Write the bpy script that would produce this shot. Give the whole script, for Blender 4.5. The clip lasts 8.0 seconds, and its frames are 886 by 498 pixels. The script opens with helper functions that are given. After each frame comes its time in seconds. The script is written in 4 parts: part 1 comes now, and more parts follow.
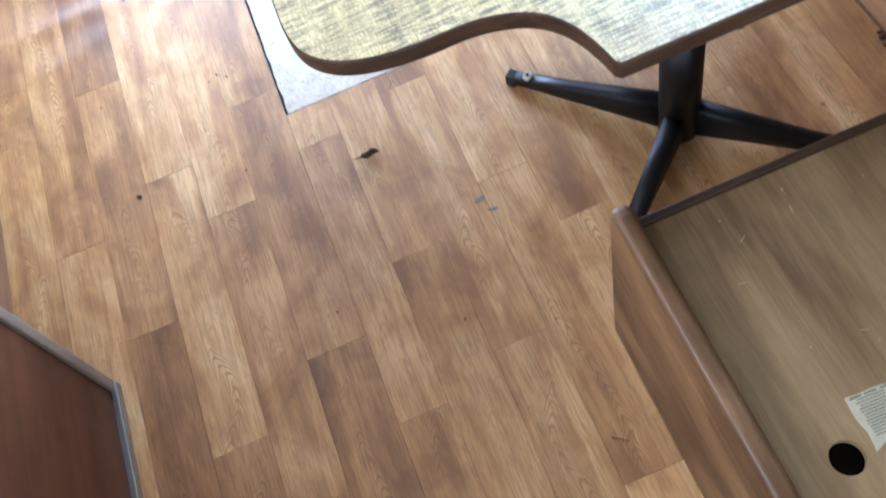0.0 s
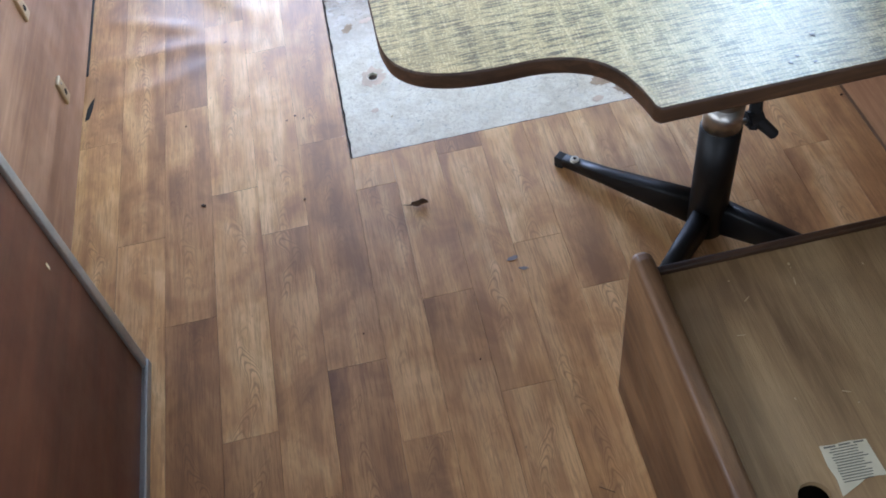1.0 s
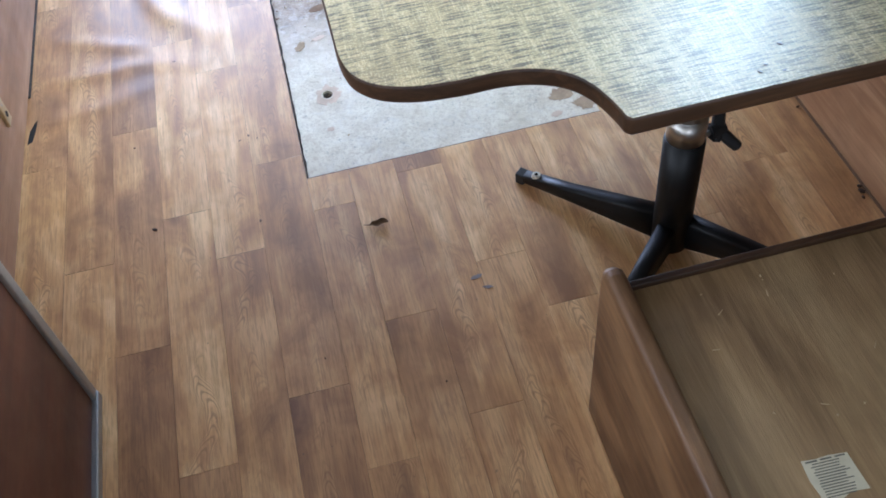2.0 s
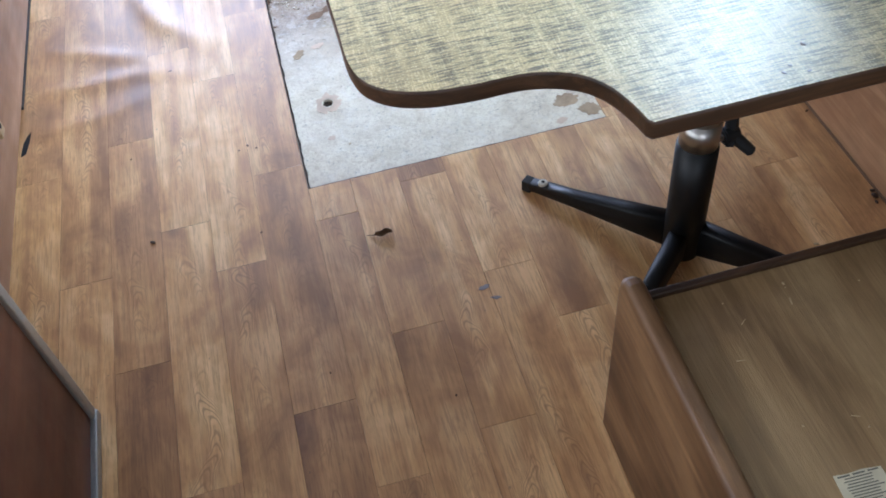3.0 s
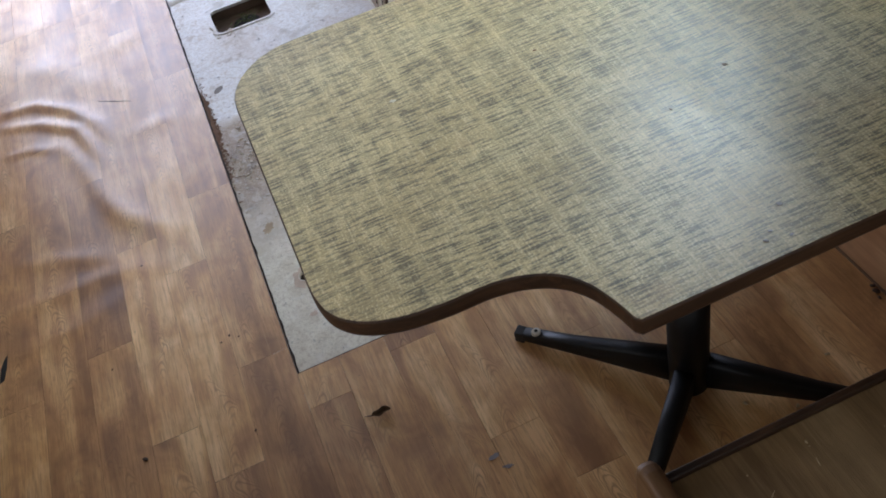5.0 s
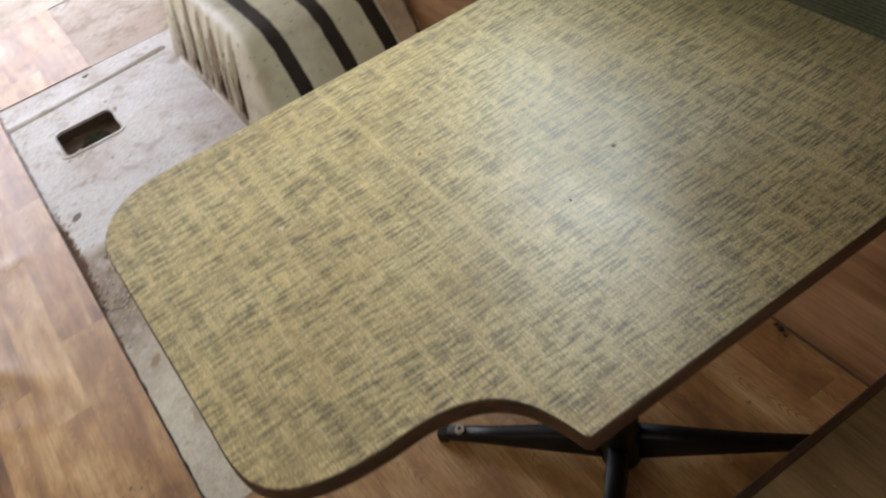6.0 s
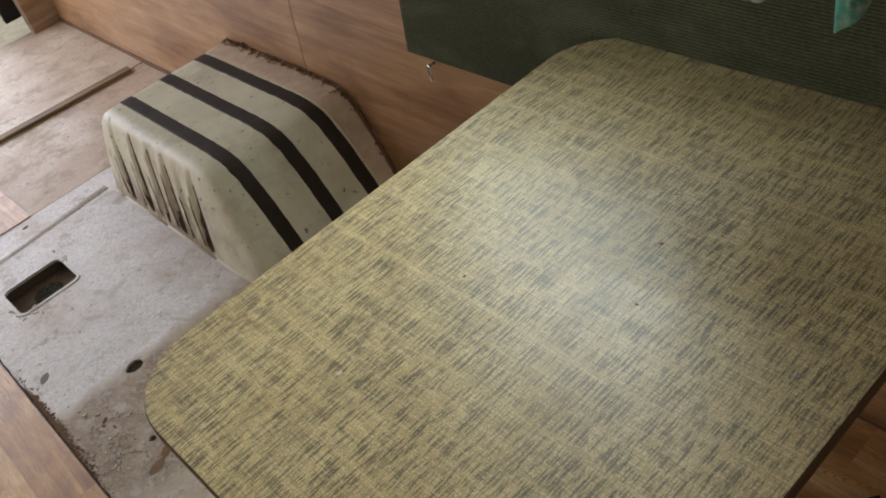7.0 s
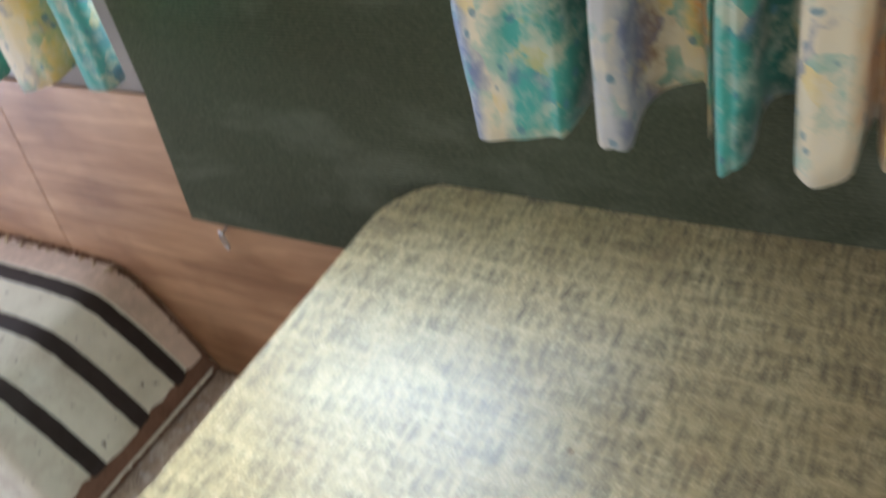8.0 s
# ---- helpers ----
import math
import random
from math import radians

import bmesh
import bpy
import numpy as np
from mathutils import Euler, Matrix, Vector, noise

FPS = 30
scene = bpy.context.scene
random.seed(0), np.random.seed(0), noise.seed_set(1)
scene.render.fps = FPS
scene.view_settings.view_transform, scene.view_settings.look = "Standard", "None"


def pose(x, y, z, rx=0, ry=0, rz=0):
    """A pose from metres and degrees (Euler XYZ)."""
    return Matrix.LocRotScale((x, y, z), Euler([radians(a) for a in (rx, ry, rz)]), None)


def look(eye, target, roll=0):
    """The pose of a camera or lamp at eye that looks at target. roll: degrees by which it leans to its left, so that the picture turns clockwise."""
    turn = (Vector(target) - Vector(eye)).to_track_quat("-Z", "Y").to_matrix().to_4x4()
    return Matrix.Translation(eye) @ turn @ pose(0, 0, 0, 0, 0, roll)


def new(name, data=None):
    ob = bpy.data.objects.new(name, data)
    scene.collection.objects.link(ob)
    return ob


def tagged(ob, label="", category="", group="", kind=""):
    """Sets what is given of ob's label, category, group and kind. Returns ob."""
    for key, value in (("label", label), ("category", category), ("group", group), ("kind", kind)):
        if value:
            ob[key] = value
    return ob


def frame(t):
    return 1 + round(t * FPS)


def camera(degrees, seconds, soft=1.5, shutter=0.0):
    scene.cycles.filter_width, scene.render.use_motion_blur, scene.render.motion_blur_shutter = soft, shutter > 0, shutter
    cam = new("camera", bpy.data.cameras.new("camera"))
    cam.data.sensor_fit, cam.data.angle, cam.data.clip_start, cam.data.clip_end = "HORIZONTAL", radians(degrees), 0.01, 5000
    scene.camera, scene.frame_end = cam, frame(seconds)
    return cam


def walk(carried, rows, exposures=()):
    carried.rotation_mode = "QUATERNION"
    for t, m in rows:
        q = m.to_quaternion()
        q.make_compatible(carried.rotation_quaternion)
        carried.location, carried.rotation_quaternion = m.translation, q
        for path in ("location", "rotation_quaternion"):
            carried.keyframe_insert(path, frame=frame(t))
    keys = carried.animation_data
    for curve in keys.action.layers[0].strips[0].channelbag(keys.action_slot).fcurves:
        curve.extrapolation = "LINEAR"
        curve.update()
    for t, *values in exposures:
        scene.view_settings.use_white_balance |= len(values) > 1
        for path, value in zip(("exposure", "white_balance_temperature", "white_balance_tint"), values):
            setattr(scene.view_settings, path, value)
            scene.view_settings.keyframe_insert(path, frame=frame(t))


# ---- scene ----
cam = camera(52.4, 8.0, soft=1.75, shutter=0.3)
PATH = [
    (0, (0.511, -0.204, 1.524), (0.538, 0.779, -0.218), -21.9),
    (0.5, (0.474, -0.304, 1.526), (0.552, 0.895, -0.073), -14.9),
    (1, (0.432, -0.424, 1.542), (0.502, 0.813, -0.027), -9.9),
    (1.5, (0.426, -0.425, 1.5), (0.553, 0.841, -0.042), -8.3),
    (1.7, (0.422, -0.414, 1.511), (0.585, 0.838, -0.04), -7.4),
    (3, (0.388, -0.357, 1.475), (0.595, 0.904, -0.064), -7.0),
    (3.5, (0.391, -0.346, 1.48), (0.627, 0.938, -0.035), -8.1),
    (4, (0.431, -0.305, 1.52), (0.72, 1.041, 0.069), -10.8),
    (5.3, (0.509, -0.175, 1.546), (0.78, 1.205, 0.124), -16.1),
    (5.5, (0.533, -0.167, 1.544), (0.831, 1.211, 0.126), -16.5),
    (6, (0.489, -0.072, 1.567), (1.046, 1.252, 0.176), -16.0),
    (6.3, (0.41, 0.075, 1.582), (1.144, 1.358, 0.234), -15.8),
    (6.5, (0.352, 0.105, 1.625), (1.144, 1.38, 0.304), -16.2),
    (7, (0.365, 0.105, 1.627), (1.183, 1.392, 0.333), -17.2),
    (7.5, (0.516, 0.066, 1.586), (1.442, 1.224, 0.244), -17.7),
    (7.8, (0.564, 0.207, 1.597), (1.609, 1.266, 0.26), -17.2),
    (8, (0.58, 0.38, 1.595), (1.775, 1.372, 0.335), -16.7),
]
EXPOSURES = [(0, 1.0, 5250, 8), (0.5, 0.36, 5280, 8), (1.0, 0.28, 5300, 8), (3.5, 0.25, 5620, 8), (4.2, -0.36, 5850, 10), (5.3, -0.90, 6250, 10), (6.0, -0.70, 7250, 10), (6.5, -0.72, 7100, 10), (7.0, -1.15, 7350, 10), (7.5, -0.88, 7000, 12), (8.0, -0.15, 6050, 12)]
walk(cam, [(t, look(eye, target, roll)) for t, eye, target, roll in PATH], EXPOSURES)

# ---- world, sun, daylight, exposure ----
world = bpy.data.worlds.new("sky")
scene.world = world
world.use_nodes = True
sky = world.node_tree.nodes.new("ShaderNodeTexSky")
sky.sky_type, sky.sun_disc = "NISHITA", False
sky.sun_elevation, sky.sun_rotation = radians(52), radians(200)
world.node_tree.links.new(sky.outputs[0], world.node_tree.nodes["Background"].inputs[0])
world.node_tree.nodes["Background"].inputs[1].default_value = 0.12

sun = new("sun", bpy.data.lights.new("sun", "SUN"))
sun.data.energy, sun.data.angle, sun.data.color = 5.0, radians(0.6), (1.0, 0.95, 0.87)
sun.matrix_world = look((0, 0, 6), (0.35, 1.0, 4.1))


def daylight(name, eye, target, width, height, power, color, spread=180):
    """An area lamp: the sky's light in an opening, and the added fills."""
    lamp = new(name, bpy.data.lights.new(name, "AREA"))
    lamp.data.shape, lamp.data.size, lamp.data.size_y = "RECTANGLE", width, height
    lamp.data.energy, lamp.data.color = power, color
    lamp.data.spread = radians(spread)
    lamp.matrix_world = look(eye, target)
    return lamp


# Added fill from the left rear; the side doorway is assumed and unseen.
daylight("left_fill", (-0.73, 3.75, 0.95), (0.9, 1.6, 0.3), 1.3, 1.6, 20, (1.0, 0.95, 0.88))
daylight("daylight_rear_door", (0.33, 4.78, 1.05), (0.4, 0, 0.75), 2.0, 1.7, 108, (0.72, 0.77, 1.0))
daylight("daylight_side_window", (1.80, 1.40, 1.60), (0.55, 1.20, 1.42), 1.35, 0.80, 57, (0.82, 0.93, 1.0), 160)
daylight("daylight_second_window", (1.66, 2.72, 1.15), (0.2, 2.7, 0.5), 0.9, 0.6, 5, (0.93, 0.97, 1.0))
daylight("daylight_opposite_window", (-0.74, 0.2, 1.23), (0.9, 0.3, 0.3), 1.9, 0.2, 12, (1.0, 0.97, 0.93))
# Added front fill from behind the camera, to lift the aisle and tabletop.
daylight("front_fill", (0.25, -1.585, 1.42), (0.55, 0.6, 0.3), 1.1, 0.62, 8, (1.0, 0.96, 0.90))


# ---- materials ----
class Nodes:
    """A short way to wire a node material."""

    def __init__(self, name):
        self.material = bpy.data.materials.new(name)
        self.material.use_nodes = True
        self.tree = self.material.node_tree
        self.shader = self.tree.nodes["Principled BSDF"]

    def add(self, kind, out=0, settings=None, **inputs):
        node = self.tree.nodes.new("ShaderNode" + kind)
        settings = settings or {}
        if "operation" in settings:
            node.operation = settings["operation"]
        if "wave_type" in settings:
            node.wave_type, node.bands_direction = settings["wave_type"], settings["bands_direction"]
        for key, value in inputs.items():
            self.put(node.inputs[int(key[1:]) if key[1:].isdigit() else key.replace("_", " ")], value)
        return node.outputs[out]

    def put(self, socket, value):
        if isinstance(value, bpy.types.NodeSocket):
            self.tree.links.new(value, socket)
        elif isinstance(value, (tuple, list)) and len(value) == 3 and socket.type == "RGBA":
            socket.default_value = (*value, 1)
        else:
            socket.default_value = value

    def place(self, stretch=(1, 1, 1), shuffle=True):
        """Object coordinates in metres, moved by each object's random number."""
        where = self.add("TexCoord", 3)
        if shuffle:
            chance = self.add("ObjectInfo", 5)
            where = self.add("VectorMath", 0, {"operation": "MULTIPLY_ADD"}, i0=(3.1, 7.7, 5.3), i1=chance, i2=where)
        return self.add("Mapping", 0, None, Vector=where, Scale=stretch)

    def noise(self, where, scale, detail=4.0, rough=0.55, distort=0.0):
        return self.add("TexNoise", 0, None, Vector=where, Scale=scale, Detail=detail, Roughness=rough, Distortion=distort)

    def ramp(self, value, stops, mode="LINEAR"):
        node = self.tree.nodes.new("ShaderNodeValToRGB")
        node.color_ramp.interpolation = mode
        while len(node.color_ramp.elements) < len(stops):
            node.color_ramp.elements.new(0.5)
        for element, (at, color) in zip(node.color_ramp.elements, stops):
            element.position = at
            element.color = (*(color if isinstance(color, tuple) else (color,) * 3), 1)
        self.tree.links.new(value, node.inputs[0])
        return node.outputs[0]

    def mix(self, amount, a, b, blend="MIX"):
        node = self.tree.nodes.new("ShaderNodeMix")
        node.data_type, node.blend_type = "RGBA", blend
        self.put(node.inputs[0], amount), self.put(node.inputs[6], a), self.put(node.inputs[7], b)
        return node.outputs[2]

    def math(self, how, a, b=0.0):
        return self.add("Math", 0, {"operation": how}, i0=a, i1=b)

    def finish(self, color, rough=0.5, bump=None, strength=0.3, depth=0.001, metal=0.0, specular=0.5):
        self.put(self.shader.inputs["Base Color"], color)
        self.put(self.shader.inputs["Roughness"], rough)
        self.put(self.shader.inputs["Metallic"], metal)
        self.put(self.shader.inputs["Specular IOR Level"], specular)
        if bump is not None:
            self.put(self.shader.inputs["Normal"], self.add("Bump", 0, None, Strength=strength, Distance=depth, Height=bump))
        return self.material


def wood(name, dark, mid, light, along="y", fine=1.0, rough=0.4, gloss_wear=0.12, streak=0.35, shuffle=True, relief=0.15):
    """Wood or printed wood: long grain, fine pores and broad tone changes."""
    n = Nodes(name)
    long = {"x": (1, 14, 14), "y": (14, 1, 14), "z": (14, 14, 1)}[along]
    thin = {"x": (2, 60, 60), "y": (60, 2, 60), "z": (60, 60, 2)}[along]
    grain = n.noise(n.place(long, shuffle), 2.4 * fine, 5, 0.6, 1.1)
    pores = n.noise(n.place(thin, shuffle), 5 * fine, 3, 0.6)
    broad = n.noise(n.place({"x": (1, 3, 3), "y": (3, 1, 3), "z": (3, 3, 1)}[along], shuffle), 2.2, 3, 0.5, 0.4)
    color = n.ramp(grain, [(0.36, dark), (0.50, mid), (0.64, light)])
    color = n.mix(n.ramp(pores, [(0.35, 0.55), (0.55, 0.0)]), color, dark)
    color = n.mix(streak, color, n.ramp(broad, [(0.38, dark), (0.5, mid), (0.62, light)]))
    dirt = n.noise(n.place((1, 1, 1), shuffle), 7, 6, 0.65)
    color = n.mix(n.ramp(dirt, [(0.52, 0.0), (0.78, 0.35)]), color, tuple(0.55 * c for c in dark))
    glossy = n.ramp(n.noise(n.place((1, 1, 1), shuffle), 11, 5, 0.6), [(0.3, rough - gloss_wear / 2), (0.75, rough + gloss_wear)])
    return n.finish(color, glossy, pores, relief, 0.0006)


def vinyl(name, dark, mid, light):
    """Printed vinyl planks: soft streaks, nested cathedral grain on some, a worn satin finish and scuffs."""
    n = Nodes(name)
    bands = n.noise(n.place((10, 1.0, 10)), 2.0, 3, 0.5, 0.5)
    broad = n.noise(n.place((5, 3.0, 5)), 2.1, 4, 0.58, 0.6)
    color = n.ramp(n.mix(0.5, bands, broad), [(0.36, dark), (0.49, mid), (0.62, light)])
    lines = n.noise(n.place((48, 1.5, 48)), 3.0, 3, 0.6, 0.3)
    color = n.mix(n.ramp(lines, [(0.36, 0.28), (0.54, 0.0)]), color, dark)
    color = n.mix(n.ramp(lines, [(0.58, 0.0), (0.72, 0.16)]), color, light)
    spot = n.add("SeparateXYZ", 0, None, Vector=n.place((1, 1, 1), False)).node
    shift = n.noise(n.place((2, 5, 2)), 1.2, 2, 0.5)
    across = n.math("ADD", n.math("SUBTRACT", spot.outputs[0], 0.054), n.math("MULTIPLY", n.math("SUBTRACT", shift, 0.5), 0.16))
    arcs = n.math("ADD", n.math("MULTIPLY", n.math("MULTIPLY", across, across), 52000.0), n.math("MULTIPLY", spot.outputs[1], 260.0))
    arcs = n.math("ADD", arcs, n.math("MULTIPLY", n.noise(n.place((12, 7, 12)), 2.0, 3, 0.55), 16.0))
    rings = n.ramp(n.math("SINE", arcs), [(0.0, 0.0), (0.55, 0.35), (1.0, 1.0)])
    near = n.ramp(n.math("ABSOLUTE", across), [(0.012, 1.0), (0.048, 0.0)])
    some = n.ramp(n.noise(n.place((1.2, 2.2, 1.2)), 1.6, 3, 0.55), [(0.44, 0.0), (0.58, 0.62)])
    color = n.mix(n.math("MULTIPLY", n.math("MULTIPLY", near, some), rings), color, tuple(0.8 * c for c in dark))
    pores = n.noise(n.place((110, 7, 110)), 3, 2, 0.6)
    color = n.mix(n.ramp(pores, [(0.36, 0.45), (0.50, 0.0)]), color, dark)
    knots = n.add("TexVoronoi", 0, None, Vector=n.place((3.2, 1.6, 3.2)), Scale=1.0)
    color = n.mix(n.ramp(knots, [(0.015, 0.6), (0.06, 0.0)]), color, tuple(0.45 * c for c in dark))
    room = n.add("NewGeometry", 0)
    dirt = n.noise(room, 3.5, 6, 0.62)
    color = n.mix(n.ramp(dirt, [(0.50, 0.0), (0.80, 0.30)]), color, (0.15, 0.10, 0.065))
    specks = n.noise(room, 90, 2, 0.5)
    color = n.mix(n.ramp(specks, [(0.72, 0.0), (0.78, 0.5)]), color, (0.06, 0.04, 0.03))
    glossy = n.ramp(n.noise(room, 6, 6, 0.65), [(0.3, 0.34), (0.75, 0.52)])
    return n.finish(color, glossy, n.mix(0.5, pores, n.noise(room, 18, 3)), 0.10, 0.0008, specular=0.95)


def plain(name, color, rough=0.5, metal=0.0, vary=0.25, scale=30, bump=0.1, specular=0.5):
    n = Nodes(name)
    grain = n.noise(n.place(), scale, 6, 0.6)
    blotch = n.noise(n.place(), scale / 7, 4, 0.6)
    shade = n.mix(n.ramp(blotch, [(0.35, 0.0), (0.75, vary)]), color, tuple(0.4 * c for c in color))
    shade = n.mix(n.ramp(grain, [(0.45, 0.0), (0.8, vary)]), shade, tuple(min(1, 1.4 * c + 0.01) for c in color))
    return n.finish(shade, n.ramp(blotch, [(0.3, max(0.03, rough - 0.08)), (0.7, min(1, rough + 0.1))]), grain, bump, 0.0005, metal, specular)


def linen_laminate():
    """Satin laminate printed with a coarse linen weave: tan threads, pale cross threads and ragged dark slubs along the table."""
    n = Nodes("linen_print_laminate")
    where = n.place((1, 1, 1), False)
    patch = n.noise(n.place((1.6, 3.0, 1), False), 3.2, 4, 0.6)
    color = n.ramp(patch, [(0.32, (0.47, 0.345, 0.160)), (0.5, (0.595, 0.452, 0.224)), (0.68, (0.665, 0.535, 0.290))])
    warp = n.noise(n.place((16, 190, 1), False), 2.4, 2, 0.6)
    weft = n.noise(n.place((190, 13, 1), False), 2.2, 2, 0.6)
    color = n.mix(n.ramp(warp, [(0.36, 0.58), (0.56, 0.0)]), color, (0.31, 0.225, 0.11))
    color = n.mix(n.ramp(weft, [(0.36, 0.50), (0.54, 0.0)]), color, (0.34, 0.27, 0.15))
    color = n.mix(n.ramp(weft, [(0.56, 0.0), (0.68, 0.50)]), color, (0.80, 0.68, 0.42))
    bands = n.noise(n.place((34, 5, 1), False), 1.5, 3, 0.6)
    color = n.mix(n.ramp(bands, [(0.52, 0.0), (0.70, 0.38)]), color, (0.76, 0.62, 0.33))
    grey = n.noise(n.place((3.4, 9, 1), False), 2.3, 5, 0.65)
    color = n.mix(n.ramp(grey, [(0.50, 0.0), (0.72, 0.34)]), color, (0.235, 0.185, 0.115))
    ragged = n.add("VectorMath", 0, {"operation": "MULTIPLY_ADD"}, i0=n.add("TexNoise", 1, None, Vector=n.place((60, 160, 1), False), Scale=2.0, Detail=2.0), i1=(0.010, 0.0030, 0.0), i2=where)
    cluster = n.ramp(n.noise(n.place((3.0, 6, 1), False), 2.4, 4, 0.6), [(0.36, 0.62), (0.52, 1.0)])
    for along, across, share, core, rim, depth in ((17.0, 165.0, 0.54, 0.25, 0.39, 0.98), (27.0, 240.0, 0.50, 0.23, 0.41, 0.95), (46.0, 290.0, 0.60, 0.20, 0.44, 0.80), (8.0, 100.0, 0.72, 0.10, 0.38, 0.38)):
        spots = n.add("TexVoronoi", 0, None, Vector=n.add("Mapping", 0, None, Vector=ragged, Scale=(along, across, 1)), Scale=1.0)
        spots.node.voronoi_dimensions = "2D"
        chosen = n.ramp(n.add("SeparateColor", 0, None, Color=spots.node.outputs[1]), [(share, 0.0), (share + 0.10, 1.0)])
        dash = n.math("MULTIPLY", n.ramp(spots, [(core, depth), (rim, 0.0)]), n.math("MULTIPLY", chosen, cluster))
        dash = n.math("MULTIPLY", dash, n.ramp(weft, [(0.36, 1.0), (0.66, 0.62)]))
        color = n.mix(dash, color, (0.085, 0.069, 0.045))
    weave = n.noise(n.place((1, 1.2, 1), False), 300, 1, 0.5)
    color = n.mix(n.ramp(weave, [(0.36, 0.42), (0.52, 0.0)]), color, (0.20, 0.15, 0.08))
    color = n.mix(n.ramp(weave, [(0.58, 0.0), (0.72, 0.48)]), color, (0.80, 0.70, 0.46))
    stain = n.noise(where, 9, 4, 0.6)
    color = n.mix(n.ramp(stain, [(0.64, 0.0), (0.76, 0.30)]), color, (0.36, 0.20, 0.10))
    marks = n.noise(where, 60, 2, 0.5)
    color = n.mix(n.ramp(marks, [(0.77, 0.0), (0.79, 0.5)]), color, (0.05, 0.03, 0.015))
    glossy = n.ramp(n.noise(where, 5, 6, 0.65), [(0.3, 0.345), (0.75, 0.44)])
    return n.finish(color, glossy, n.mix(0.5, warp, weft), 0.22, 0.0006, specular=0.9)


def painted_board(name="worn_white_painted_board", worn=0.0, paint=((0.69, 0.68, 0.665), (0.83, 0.83, 0.825))):
    """Plywood under old white paint: worn through, dirty and rusty in places."""
    n = Nodes(name)
    where = n.add("NewGeometry", 0)
    wide = n.noise(where, 1.7, 6, 0.65, 0.3)
    mid = n.noise(where, 9, 7, 0.7)
    fine = n.noise(where, 70, 4, 0.6)
    color = n.ramp(fine, [(0.3, paint[0]), (0.6, paint[1])])
    color = n.mix(n.ramp(wide, [(0.49 - worn, 0.0), (0.66 - worn, 0.62)]), color, (0.42, 0.27, 0.15))
    color = n.mix(n.ramp(mid, [(0.57 - worn / 2, 0.0), (0.66 - worn / 2, 0.6)]), color, (0.36, 0.27, 0.19))
    color = n.mix(n.ramp(n.noise(where, 33, 5, 0.7), [(0.62, 0.0), (0.70, 0.9)]), color, (0.10, 0.07, 0.045))
    color = n.mix(n.ramp(n.noise(where, 5, 3, 0.5, 0.8), [(0.64, 0.0), (0.68, 0.55)]), color, (0.36, 0.33, 0.28))
    if not worn:
        across = n.add("SeparateXYZ", 1, None, Vector=n.add("VectorMath", 0, {"operation": "MULTIPLY_ADD"}, i0=n.add("TexNoise", 1, None, Vector=where, Scale=6.0, Detail=5.0), i1=(0.10, 0.10, 0.0), i2=where))
        upper = n.add("MapRange", 0, None, Value=across, From_Min=2.17, From_Max=2.22, To_Min=1.0, To_Max=0.0)
        color = n.mix(n.math("MULTIPLY", upper, 0.9), color, n.ramp(n.noise(where, 12, 6, 0.65), [(0.35, (0.64, 0.565, 0.42)), (0.6, (0.81, 0.745, 0.60))]))
        lower = n.add("MapRange", 0, None, Value=across, From_Min=1.50, From_Max=1.85, To_Min=0.0, To_Max=1.0)
        band = n.math("MULTIPLY", upper, lower)
        tone = n.ramp(n.noise(where, 14, 7, 0.7), [(0.35, (0.15, 0.10, 0.06)), (0.5, (0.30, 0.21, 0.13)), (0.68, (0.44, 0.36, 0.26))])
        color = n.mix(n.math("MULTIPLY", band, 0.95), color, tone)
        color = n.mix(n.math("MULTIPLY", upper, n.ramp(n.noise(where, 75, 5, 0.7), [(0.60, 0.0), (0.68, 0.6)])), color, (0.16, 0.13, 0.10))
    grit = n.noise(where, 150, 5, 0.7)
    peel = n.noise(where, 26, 6, 0.68, 0.6)
    color = n.mix(n.ramp(grit, [(0.37, 0.60), (0.52, 0.0)]), color, (0.50, 0.42, 0.32))
    if not worn:
        color = n.mix(n.ramp(peel, [(0.52, 0.0), (0.64, 0.30)]), color, (0.80, 0.77, 0.71))
        color = n.mix(n.ramp(peel, [(0.34, 0.40), (0.43, 0.0)]), color, (0.50, 0.40, 0.28))
    line = n.math("ABSOLUTE", n.math("SUBTRACT", n.noise(where, 13, 5, 0.62, 0.4), 0.5))
    place = n.ramp(n.noise(where, 4.5, 3, 0.6), [(0.54, 0.0), (0.64, 0.35)])
    color = n.mix(n.math("MULTIPLY", place, n.ramp(line, [(0.004, 1.0), (0.013, 0.0)])), color, (0.12, 0.085, 0.06))
    glossy = n.ramp(mid, [(0.35, 0.40), (0.65, 0.66)])
    return n.finish(color, glossy, n.mix(0.45, n.mix(0.5, mid, peel), n.mix(0.5, fine, grit)), 0.9, 0.005)


